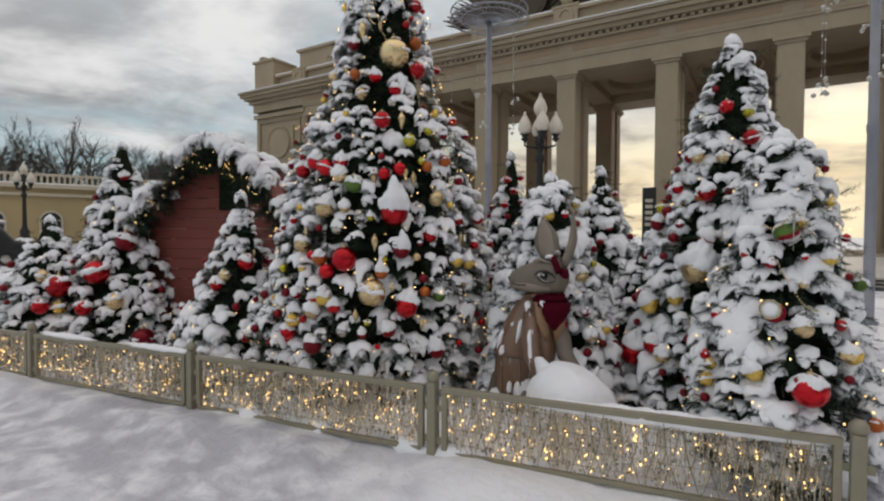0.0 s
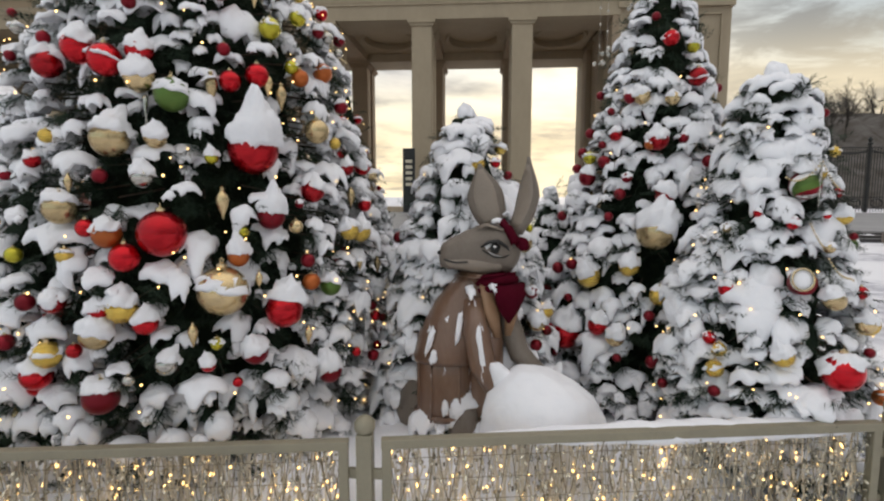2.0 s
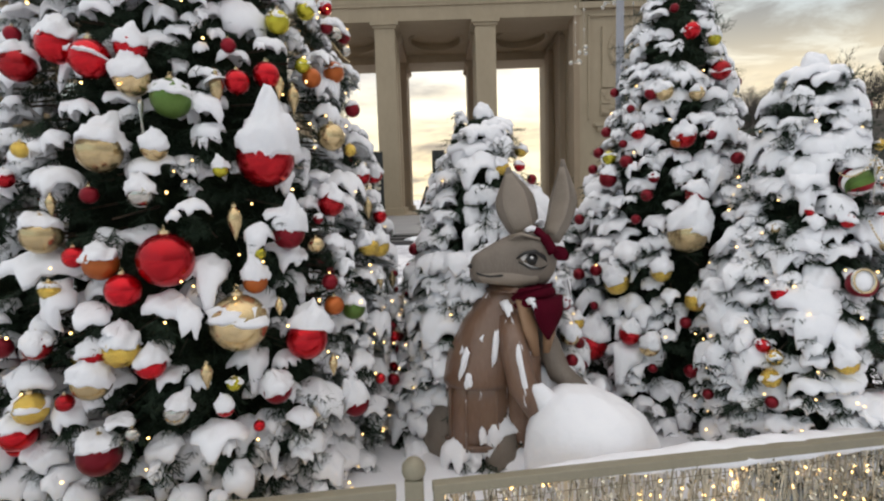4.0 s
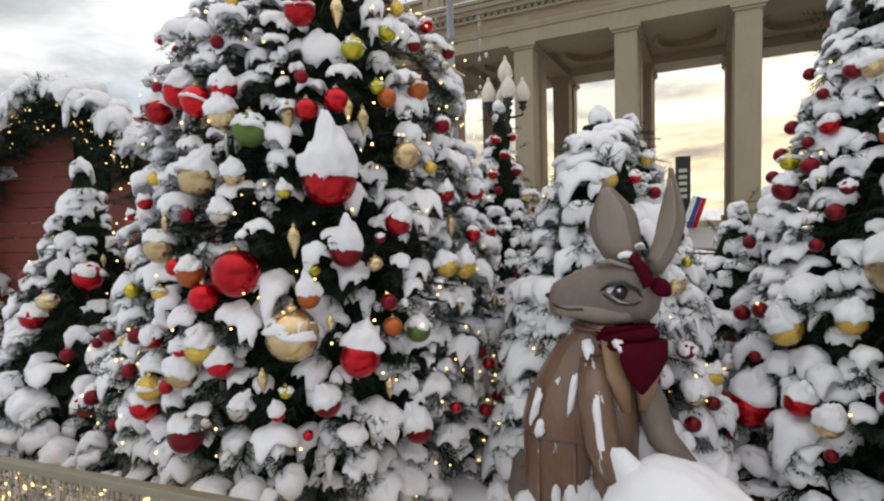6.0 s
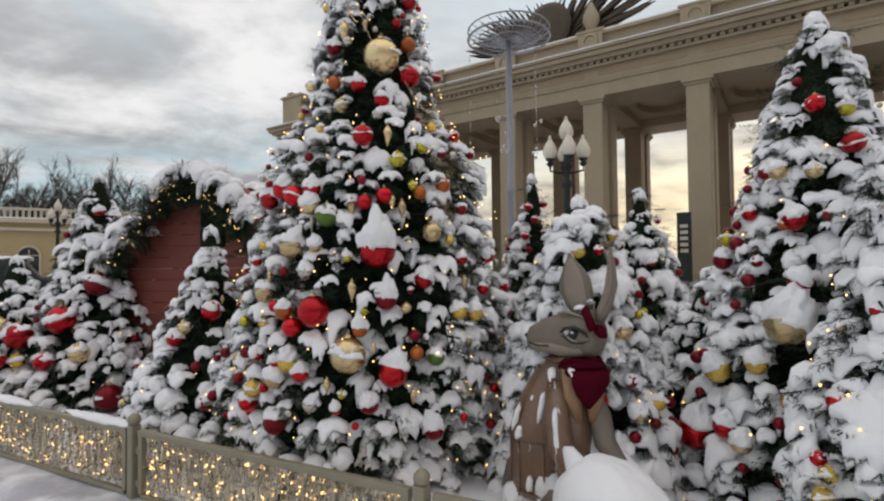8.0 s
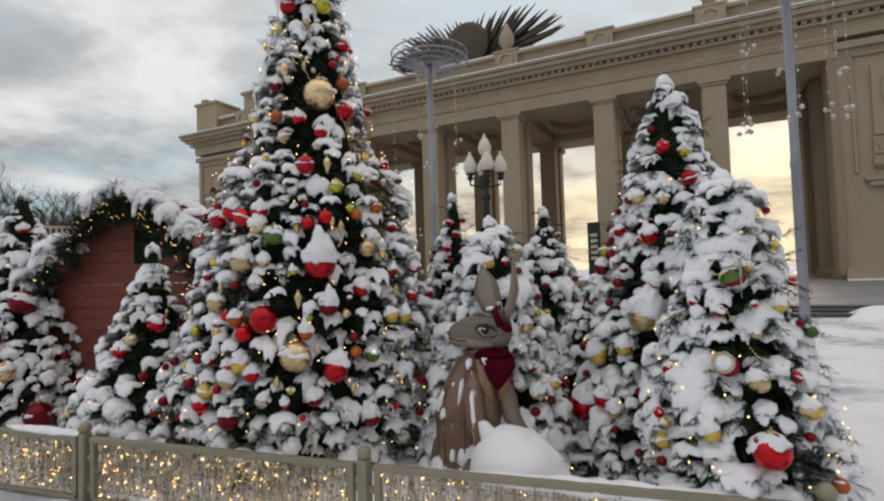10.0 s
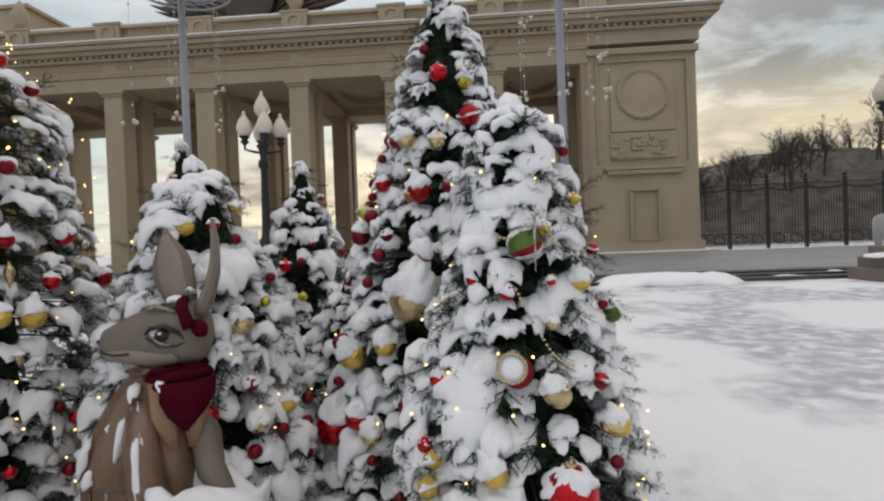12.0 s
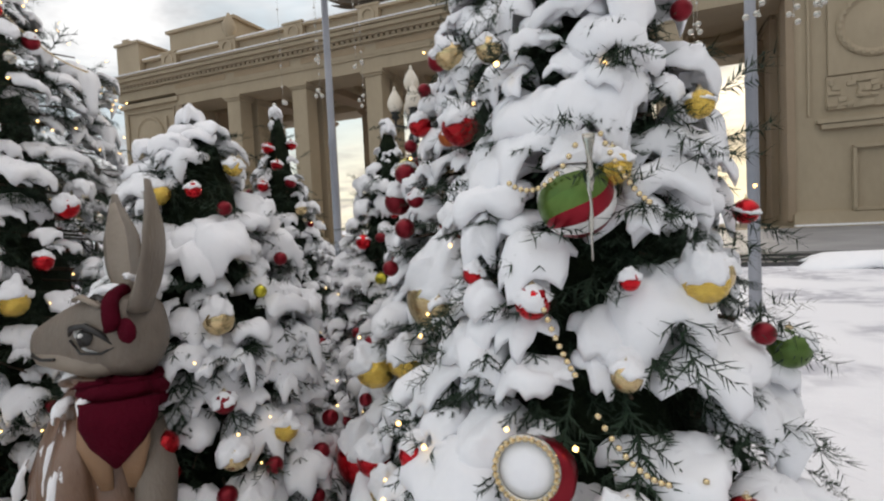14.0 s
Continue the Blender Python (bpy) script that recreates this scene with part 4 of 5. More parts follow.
    loft(bm, [(V((-1.66, 4.02, z)), X * r, Y * r) for z, r in ((0.08, 0.10), (0.2, 0.12), (0.34, 0.10))], 12, fur)
    loft(bm, [(V((-1.92, 4.20, z)), X * r * 1.3, Y * r) for z, r in ((0.05, 0.12), (0.2, 0.16), (0.36, 0.13), (0.48, 0.06))], 12, fur)
    # head, nose towards -x
    head = ((-1.762, 1.300, 0.022, 0.030), (-1.754, 1.298, 0.044, 0.056), (-1.725, 1.298, 0.058, 0.072), (-1.68, 1.306, 0.066, 0.086), (-1.62, 1.316, 0.080, 0.104),
            (-1.55, 1.326, 0.100, 0.124), (-1.48, 1.330, 0.116, 0.138), (-1.41, 1.325, 0.115, 0.136), (-1.36, 1.315, 0.098, 0.114), (-1.325, 1.31, 0.060, 0.070), (-1.31, 1.305, 0.015, 0.02))
    loft(bm, [(V((x, 4.07, z)), Y * ry, V((0.12, 0, 1)) * rz) for x, z, ry, rz in head], 22, fur, 0.9)
    # cheek, muzzle underside and mouth line
    loft(bm, [(V((x, 4.055, z)), Y * ry, V((0, 0, 1)) * rz) for x, z, ry, rz in ((-1.755, 1.27, 0.02, 0.012), (-1.72, 1.262, 0.05, 0.03), (-1.64, 1.258, 0.066, 0.045), (-1.55, 1.25, 0.082, 0.055), (-1.46, 1.245, 0.09, 0.05), (-1.40, 1.25, 0.05, 0.03))], 16, light)
    tube(bm, [V((-1.758, 4.045, 1.283)), V((-1.735, 4.012, 1.272)), V((-1.69, 3.997, 1.262)), V((-1.63, 3.984, 1.266))], 0.005, 6, black)
    tube(bm, [V((-1.768, 4.07, 1.31)), V((-1.762, 4.06, 1.296))], [0.012, 0.006], 8, black)
    # eye: pale almond, dark lid and pupil, on the side towards the path
    def almond(cx, cz, w, h, y, mat, tilt=0.0):
        pts = []
        for i in range(18):
            t = 2 * math.pi * i / 18
            ex, ez = w * math.cos(t), h * math.sin(t) * (1 - 0.35 * abs(math.cos(t)) ** 3)
            pts.append(V((cx + ex, y + 0.35 * abs(ex), cz + ez - tilt * ex)))
        back = [p + V((0, 0.03, 0)) for p in pts]
        a, b = [bm.verts.new(p) for p in pts], [bm.verts.new(p) for p in back]
        fs = [bm.faces.new(a)] + [bm.faces.new((a[i], a[(i + 1) % 18], b[(i + 1) % 18], b[i])) for i in range(18)]
        for fc in fs:
            fc.material_index = mat
    almond(-1.487, 1.325, 0.085, 0.050, 3.956, light, 0.25)
    almond(-1.482, 1.328, 0.062, 0.034, 3.948, white, 0.25)
    almond(-1.490, 1.334, 0.028, 0.026, 3.940, black)
    # small white dot painted on the pupil as its glint
    almond(-1.497, 1.343, 0.007, 0.006, 3.935, white)
    tube(bm, [V((-1.562, 3.972, 1.338)), V((-1.53, 3.951, 1.364)), V((-1.480, 3.941, 1.371)), V((-1.425, 3.951, 1.340)), V((-1.405, 3.962, 1.315))], [0.004, 0.009, 0.010, 0.009, 0.004], 6, black)
    tube(bm, [V((-1.555, 3.968, 1.325)), V((-1.50, 3.946, 1.290)), V((-1.44, 3.953, 1.288)), V((-1.40, 3.965, 1.305))], 0.004, 6, black)
    # striped forelock
    for k in range(5):
        tube(bm, [V((-1.58 + 0.035 * k, 4.02 + 0.02 * k, 1.435 + 0.008 * k)), V((-1.53 + 0.035 * k, 3.995 + 0.018 * k, 1.455)), V((-1.44 + 0.02 * k, 3.965 + 0.02 * k, 1.42))], [0.006, 0.014, 0.008], 6, black if k % 2 else light)
    # ears
    def ear(base, tip, bow, wide, face):
        base, tip, bow, face = V(base), V(tip), V(bow), V(face).normalized()
        secs, inner = [], []
        for u in np.linspace(0, 1, 12):
            c = base.lerp(tip, u) + bow * math.sin(math.pi * u)
            w = wide * (0.55 + 0.9 * math.sin(math.pi * min(1, 0.12 + u * 0.80)) ** 1.1) * (1 - max(0.0, (u - 0.55) / 0.45) ** 1.6 * 0.9) * 0.72
            d = (tip - base).normalized()
            side = d.cross(face).normalized()
            secs.append((c, side * max(w, 0.008), face * max(0.034 * (1 - 0.7 * u), 0.006)))
            inner.append((c + face * 0.016 * (1 - 0.6 * u), side * max(w * 0.68, 0.004), face * max(0.025 * (1 - 0.7 * u), 0.004)))
        loft(bm, secs, 16, fur)
        loft(bm, inner[1:-1], 14, light)
    ear((-1.440, 4.12, 1.42), (-1.525, 4.17, 1.80), (-0.012, 0, 0), 0.100, (-0.35, -0.93, 0.1))
    ear((-1.355, 4.03, 1.40), (-1.285, 4.02, 1.83), (0.035, 0, -0.01), 0.092, (-0.93, -0.30, 0.15))
    # headband with a knot behind the ear
    pts = [V((-1.375 - 0.055 * math.sin(a), 4.07 - 0.125 * math.cos(a), 1.345 + 0.125 * math.sin(a))) for a in np.linspace(0.1, 1.5, 12)]
    tube(bm, pts, 0.026, 8, scarf)
    loft(bm, [(V((-1.35, 3.955, 1.36)), X * 0.03, V((0, 0, 1)) * 0.03), (V((-1.335, 3.945, 1.35)), X * 0.034, V((0, 0, 1)) * 0.034), (V((-1.32, 3.93, 1.34)), X * 0.02, V((0, 0, 1)) * 0.022)], 12, scarf)
    # neck scarf: two rolls and a hanging corner
    for z, r in ((1.150, 0.105), (1.105, 0.122), (1.060, 0.112)):
        pts = [V((-1.49 + r * math.cos(a), 4.06 + r * math.sin(a), z + 0.025 * math.cos(a + 1))) for a in np.linspace(0, 2 * math.pi, 20)]
        tube(bm, pts, 0.030, 8, scarf)
    S, T = V((0.75, 0.66, 0)), V((0.66, -0.75, 0))
    loft(bm, [(V((-1.40, 3.975, 1.10)), S * 0.125, T * 0.045), (V((-1.395, 3.962, 1.02)), S * 0.120, T * 0.040), (V((-1.40, 3.955, 0.95)), S * 0.080, T * 0.030), (V((-1.405, 3.95, 0.87)), S * 0.008, T * 0.008)], 12, scarf)
    for v in bm.verts:
        if v.co.z > 1.175:
            c = V((-1.44, 4.07, 1.24))
            q = (v.co - c) * 1.08
            if q.z < 0.22:
                q.x *= 1.03 if q.x < 0 else 1.0
                q.z = (q.z - 0.08) * 1.10 + 0.08
            v.co = c + Matrix.Rotation(radians(15), 3, "Z") @ q + V((-0.03, 0, -0.025))
        v.co += 0.004 * noise.noise_vector(v.co * 14)
        v.co.y += 0.13
    ob = part("hare_statue", bm, [FUR, FUR_LIGHT, COAT, SCARF, BLACK, WHITE, LAPEL], None, "", True)
    return tagged(ob, "painted hare statue in a brown coat with red scarf", "statue")


hare()


def snow_on_hare():
    """Snow lying on the shoulders, the forelock and the coat, and the deep mound beside the statue."""
    heap = Heap()
    lumps = (((-1.70, 3.99, 1.03), (-0.5, -0.7, -0.6), 0.055), ((-1.76, 3.95, 0.90), (-0.3, -0.6, -1), 0.05), ((-1.63, 3.93, 1.06), (0.3, -0.8, -0.5), 0.06),
             ((-1.50, 3.93, 1.09), (0.5, -0.8, -0.4), 0.055), ((-1.47, 4.03, 1.47), (-0.6, -0.5, 0.1), 0.06), ((-1.42, 4.07, 1.50), (0, -0.4, 0.2), 0.05),
             ((-1.85, 3.90, 0.67), (-0.2, -0.5, -1), 0.05), ((-1.78, 3.90, 0.36), (0.1, -0.5, -1), 0.05), ((-2.05, 4.15, 0.70), (-0.7, -0.3, -0.5), 0.10))
    for i, (p, d, s) in enumerate(lumps):
        heap.add(CLUMPS[i], frame_of(Vector(p) + Vector((0, 0.13, 0)), d, (0, -0.7, 0.7), size=(s, s * 0.55, s * 0.6)))
    for i, (p, q) in enumerate((((-1.68, 3.935, 0.98), (-1.72, 3.89, 0.72)), ((-1.60, 3.88, 0.92), (-1.545, 3.80, 0.58)), ((-1.84, 3.93, 0.86), (-1.90, 3.90, 0.68)))):
        p, q = Vector(p) + Vector((0, 0.13, 0)), Vector(q) + Vector((0, 0.13, 0))
        heap.add(CLUMPS[i + 9], frame_of(p.lerp(q, 0.5), q - p, (0, -1, 0.3), size=((p - q).length * 0.5, 0.022, 0.03)))
    tagged(heap.link("statue_snow", SNOW), "thin snow stuck to the hare statue", "snow", kind="stuff")
    bm = bmesh.new()
    bmesh.ops.create_icosphere(bm, subdivisions=5, radius=1.0)
    for v in bm.verts:
        c = v.co.copy()
        k = 1 + 0.10 * noise.noise(c * 1.6 + Vector((3, 1, 2))) + 0.025 * noise.noise(c * 6)
        v.co = Vector((c.x * 0.36 * k - 1.20, c.y * 0.31 * k + 3.95, 0.22 + c.z * (0.44 if c.z > 0 else 0.25) * k - 0.07 * c.x * (c.z > 0)))
    # a tongue of snow up the sleeve and a lump behind the other arm
    for a, b, ra, rb in (((-1.52, 3.95, 0.65), (-1.22, 3.95, 0.54), 0.055, 0.12), ((-1.36, 4.24, 0.58), (-1.08, 4.18, 0.50), 0.10, 0.15)):
        a, b = Vector(a), Vector(b)
        secs = []
        for u in np.linspace(0, 1, 9):
            r = (ra + (rb - ra) * u) * (1 if 0 < u < 1 else 0.3)
            secs.append((a.lerp(b, u) - Vector((0, 0, 0.10 * math.sin(math.pi * u))), Vector((0, r * 0.8, 0)), Vector((0.3 * r, 0, r * (1 + 0.25 * math.sin(7 * u))))))
        loft(bm, secs, 14)
    tagged(part("snow_mound", bm, SNOW, None, "", True), "smooth rounded snow mound at the hare's side", "snow", kind="stuff")


snow_on_hare()


# ---- red kiosk ----
def kiosk():
    root = tagged(new("kiosk"), "dark red boarded market kiosk with a snowy garlanded gable", "kiosk")
    root.matrix_basis = pose(KX, KY, 0, 0, 0, 20)
    w, eave, peak, deep = 1.16, 1.70, 2.72, 2.0
    def top(u):
        return eave + (peak - eave) * max(0.0, math.cos(0.5 * math.pi * min(1.12, abs(u) / w)) + 0.02)
    n = int(peak / 0.145)
    for i in range(n):
        z0, z1 = i * 0.145, (i + 1) * 0.145 - 0.006
        half = w
        if z1 > eave:
            us = [u for u in np.linspace(0, w, 80) if top(u) >= z1]
            half = max(us) if us else 0.05
        bm = bmesh.new()
        box(bm, (0, 0, (z0 + z1) / 2), (2 * half, 0.04, z1 - z0), bevel=0.004)
        part("board", bm, HOUSE, root)
    for s in (-1, 1):
        bm = bmesh.new()
        box(bm, (s * w, deep / 2, eave / 2), (0.05, deep, eave))
        part("side_wall", bm, HOUSE, root)
    bm = bmesh.new()
    us = np.linspace(-w - 0.12, w + 0.12, 24)
    rows = [[bm.verts.new((u, y, top(u) + dz)) for u in us] for y, dz in ((-0.2, 0.04), (-0.2, 0.12), (deep + 0.1, 0.12), (deep + 0.1, 0.04))]
    for a, b in zip(rows, rows[1:] + rows[:1]):
        for i in range(len(us) - 1):
            bm.faces.new((a[i], a[i + 1], b[i + 1], b[i]))
    part("roof", bm, HOUSE, root)
    heap, twigs, lamps = Heap(), Heap(), Heap()
    rng = np.random.default_rng(8)
    for i in range(230):
        u = rng.uniform(-w - 0.15, w + 0.15)
        y = -0.22 + rng.uniform(-0.10, 0.06)
        p = Vector((u, y, top(u) + rng.uniform(-0.14, 0.16)))
        for k in range(3):
            twigs.add(SPRIGS[rng.integers(10)], frame_of(p, rng.normal(0, 1, 3) + np.array((0, -0.5, -0.2)), size=rng.uniform(0.16, 0.26)))
        if rng.uniform() < 0.75 and p.z > top(u) + 0.04:
            heap.add(CLUMPS[i % 16], frame_of(p + Vector((0, -0.02, 0.11)), (rng.normal(0, 0.4), -1, -0.3), size=(0.15, 0.16, 0.12)))
        if i % 3 == 0:
            lamps.add(BALL_LOW, Matrix.Translation(p + Vector((0, -0.1, -0.08))) @ Matrix.Scale(0.007, 4))
    for i in range(60):
        u = rng.uniform(-w - 0.1, w + 0.1)
        heap.add(CLUMPS[i % 16], frame_of((u, rng.uniform(0, deep), top(u) + 0.06), (1, 0, 0), size=(0.26, 0.34, 0.16)))
    twigs.link("garland", NEEDLE, root, "fir garland along the gable", False)
    heap.link("roof_snow", SNOW, root, "thick snow on roof and garland")
    lamps.link("fairy_lights", BULB, root, "small warm lamps")
    bm = bmesh.new()
    box(bm, (0.18, -0.05, 2.25), (0.34, 0.05, 0.5), bevel=0.02)
    part("gable_hatch", bm, NEEDLE_DARK, root, "dark green gable hatch")
    return root


KX, KY = -6.55, 4.66
kiosk()


# ---- lamps and poles ----
def lantern(p, label):
    """A cast-iron candelabra lamp post with five milk-glass globes on a stone pedestal."""
    root = tagged(new("lamp_post"), label, "lamp post", "plaza lanterns")
    root.location = p
    bm = bmesh.new()
    for z, s in ((0.2, 2.3), (0.55, 1.9), (0.9, 1.5)):
        box(bm, (0, 0, z), (s, s, 0.42), bevel=0.05)
    part("pedestal", bm, GRANITE, root, "stepped granite pedestal")
    bm = bmesh.new()
    lathe(bm, [(0.42, 1.1), (0.42, 1.4), (0.30, 1.55), (0.34, 1.9), (0.20, 2.15), (0.16, 2.4), (0.12, 4.6), (0.20, 4.7), (0.20, 4.85), (0.12, 5.0), (0.16, 5.3), (0.24, 5.45), (0.10, 5.6), (0.10, 6.45)], 16)
    part("shaft", bm, IRON, root, "fluted dark iron shaft", True)
    globe = [(0.10, 0), (0.20, 0.06), (0.27, 0.22), (0.27, 0.36), (0.20, 0.55), (0.11, 0.70), (0.05, 0.80), (0.07, 0.84), (0.02, 0.92)]
    for i in range(5):
        a = 2 * math.pi * i / 4 + 0.5
        top = i == 4
        r, z = (0.0, 6.5) if top else (0.62, 5.75)
        c = Vector((r * math.cos(a), r * math.sin(a), z))
        if not top:
            bm = bmesh.new()
            tube(bm, [(0, 0, 5.2), c * 0.5 + Vector((0, 0, 2.35)), c + Vector((0, 0, -0.45)), c + Vector((0, 0, -0.05))], [0.05, 0.045, 0.04, 0.05], 8)
            lathe(bm, [(0.05, -0.30), (0.16, -0.18), (0.08, -0.1), (0.20, 0.0)], 12, c)
            part("arm", bm, IRON, root, "", True)
        bm = bmesh.new()
        lathe(bm, globe, 16, c)
        part("globe", bm, GLOBE, root, "cream milk-glass globe", True)
    heap = Heap()
    heap.add(CLUMPS[3], frame_of((0, 0, 1.12), (1, 0, 0), size=(0.75, 0.75, 0.35)))
    for i in range(4):
        heap.add(CLUMPS[4 + i], frame_of((0.85 * math.cos(i * 1.57), 0.85 * math.sin(i * 1.57), 0.75), (1, 0, 0), size=(0.6, 0.6, 0.16)))
    heap.link("snow", SNOW, root)
    return root


lantern((-7.54, 19.96, 0), "dark iron lantern post with five cream globes")
lantern((13.6, 18.9, 0), "dark iron lantern post on a snowy granite pedestal")


def ring_pole(p, strings):
    """A tall grey mast with a wire halo of lights and hanging strings of silver balls."""
    root = tagged(new("light_mast"), "tall grey mast with a wire light halo and hanging balls", "light mast", "plaza masts")
    root.location = p
    bm = bmesh.new()
    lathe(bm, [(0.16, 0), (0.16, 0.05), (0.095, 0.08), (0.09, 3.6), (0.10, 3.62), (0.10, 3.75), (0.085, 3.78), (0.075, 7.75)], 14)
    part("mast", bm, POLE, root, "", True)
    bm = bmesh.new()
    for r in (0.45, 0.8, 1.08):
        tube(bm, [(r * math.cos(a), r * math.sin(a), 7.75) for a in np.linspace(0, 2 * math.pi, 40)], 0.03 if r > 1 else 0.015, 5)
        if r > 1:
            tube(bm, [(r * math.cos(a), r * math.sin(a), 7.98) for a in np.linspace(0, 2 * math.pi, 40)], 0.02, 5)
    for i in range(44):
        a = 2 * math.pi * i / 44
        tube(bm, [(0.07 * math.cos(a), 0.07 * math.sin(a), 7.7), (0.7 * math.cos(a + 0.5), 0.7 * math.sin(a + 0.5), 7.75), (1.08 * math.cos(a + 0.25), 1.08 * math.sin(a + 0.25), 7.75 + 0.23 * (i % 2))], 0.009, 4)
    part("halo", bm, POLE, root, "flat wire halo")
    rng = np.random.default_rng(6)
    for i in range(strings):
        a, r = 2 * math.pi * i / strings, 1.05 if i % 2 else 0.75
        ln = rng.uniform(1.2, 3.4)
        bm = bmesh.new()
        x, y = r * math.cos(a), r * math.sin(a)
        tube(bm, [(x, y, 7.75), (x, y, 7.75 - ln)], 0.004, 4)
        for k in range(int(ln / 0.45)):
            lathe(bm, [(0.004, -0.025), (0.018, -0.018), (0.025, 0), (0.018, 0.018), (0.004, 0.025)], 8, (x, y, 7.75 - ln + 0.45 * k * rng.uniform(0.8, 1)))
        for k in range(3):
            c = rng.normal(0, 0.09, 3)
            lathe(bm, [(0.006, -0.05), (0.036, -0.035), (0.05, 0), (0.036, 0.035), (0.006, 0.05)], 10, (x + c[0], y + c[1], 7.75 - ln + c[2]))
        part("ball_string", bm, SILVER, root, "string of silver balls", True)
    return root


ring_pole((-6.55, 13.25, 0), 5)
ring_pole((1.83, 12.49, 0), 8)


# ---- far things ----
def side_wing():
    """The low yellow arcade that runs on from the gate."""
    root = tagged(new("arcade_building"), "low yellow plaster arcade with pale cornice and arched windows", "building")
    root.matrix_basis = pose(-57.5, 14.0, 0, 0, 0, 68)
    bm = bmesh.new()
    box(bm, (0, 4, 2.9), (46, 8, 5.8))
    part("wall", bm, PLASTER, root)
    bm = bmesh.new()
    for c, s in (((0, 4, 5.2), (46.5, 8.6, 0.25)), ((0, 4, 5.95), (46.8, 8.9, 0.35)), ((0, 0.1, 7.0), (46.5, 0.4, 0.2)), ((0, -0.1, 0.4), (46.4, 0.3, 0.8))):
        box(bm, c, s, bevel=0.03)
    part("cornice", bm, TRIM, root, "pale stone cornice")
    bm = bmesh.new()
    for i in range(110):
        box(bm, (-22.9 + i * 0.42, 0.1, 6.55), (0.18, 0.25, 0.75))
    part("balustrade", bm, TRIM, root)
    for i in range(11):
        x = -20 + 4.0 * i
        bm = bmesh.new()
        vs = [bm.verts.new((x + dx, -0.02, z)) for dx, z in [(-0.75, 0.9), (0.75, 0.9)] + [(0.75 * math.cos(a), 2.9 + 0.75 * math.sin(a)) for a in np.linspace(0, math.pi, 12)]]
        fc = bm.faces.new(vs)
        r = bmesh.ops.extrude_face_region(bm, geom=[fc])
        bmesh.ops.translate(bm, vec=(0, 0.06, 0), verts=[v for v in r["geom"] if isinstance(v, bmesh.types.BMVert)])
        win = part("window", bm, DARK_GLASS, root)
        bm = bmesh.new()
        tube(bm, [(x - 0.8, -0.04, 0.9)] + [(x + 0.8 * math.cos(a), -0.04, 2.9 + 0.8 * math.sin(a)) for a in np.linspace(math.pi, 0, 12)] + [(x + 0.8, -0.04, 0.9)], 0.09, 5)
        box(bm, (x, -0.04, 2.0), (0.07, 0.06, 2.8))
        box(bm, (x, -0.04, 2.9), (1.5, 0.06, 0.07))
        part("frame", bm, TRIM, win)
    bm = bmesh.new()
    box(bm, (0, 4, 6.2), (46, 8.2, 0.14), bevel=0.05)
    part("roof_snow", bm, SNOW, root)
    return root


side_wing()


def bare_trees(name, label, spots, seed, bushy=1.0):
    """Leafless winter trees: trunks, limbs and a haze of twigs."""
    rng = np.random.default_rng(seed)
    v, f = [], []

    def limb(p, d, ln, r):
        d = d / np.linalg.norm(d)
        s = np.cross(d, (0.3, 0.9, 0.1))
        s /= np.linalg.norm(s)
        t = np.cross(d, s)
        k = len(v)
        q = p + d * ln
        for c, rr in ((p, r), (q, r * 0.45)):
            for a in (0, 2.1, 4.2):
                v.append(c + (s * math.cos(a) + t * math.sin(a)) * rr)
        for i in range(3):
            j = (i + 1) % 3
            f.extend([(k + i, k + j, k + 3 + j), (k + i, k + 3 + j, k + 3 + i)])
        return q

    def grow(p, d, ln, r, level):
        q = limb(p, d, ln, r)
        if level == 0:
            return
        for i in range(4 if level > 1 else int(5 * bushy)):
            u = rng.uniform(0.35, 1.0)
            nd = d / np.linalg.norm(d) + rng.normal(0, 0.55, 3) + np.array((0, 0, 0.18))
            grow(p + (q - p) * u, nd, ln * rng.uniform(0.45, 0.72), r * 0.48, level - 1)

    for x, y, z, h in spots:
        grow(np.array((x, y, z)), np.array((rng.normal(0, 0.06), rng.normal(0, 0.06), 1.0)), h * 0.42, h * 0.018, 4)
    return tagged(link(name, tri_mesh(name, np.array(v), np.array(f)), WOOD_FAR, None, "", False), label, "trees", kind="stuff")


rng_far = np.random.default_rng(12)
bare_trees("far_woods", "leafless dark winter trees behind the arcade",
           [(-90 + rng_far.uniform(-8, 8), 6 + 1.1 * i + rng_far.uniform(-1, 1), 0, rng_far.uniform(17, 24)) for i in range(60)], 3, 2.0)
bare_trees("hillside_woods", "dense bare trees on the hillside beyond the iron fence",
           [(30 + 0.62 * i + rng_far.uniform(-2, 2), 86 + rng_far.uniform(0, 26), min(13, 1.5 + 0.2 * i), rng_far.uniform(9, 14)) for i in range(110)], 4, 1.5)


def info_stele(x, y, h, w, label):
    """A slim black notice pillar with a pale lettered field shown as bars."""
    root = tagged(new("notice_pillar"), label, "sign", "notice pillars")
    root.location = (x, y, 0.29)
    bm = bmesh.new()
    box(bm, (0, 0, h / 2), (w, 0.25, h), bevel=0.02)
    part("panel", bm, IRON, root)
    for i in range(5):
        bm = bmesh.new()
        box(bm, (0, -0.135, h * (0.80 - 0.09 * i)), (w * 0.55, 0.02, h * 0.05))
        part("bar", bm, TRIM, root, "pale bar of lettering")
    return root


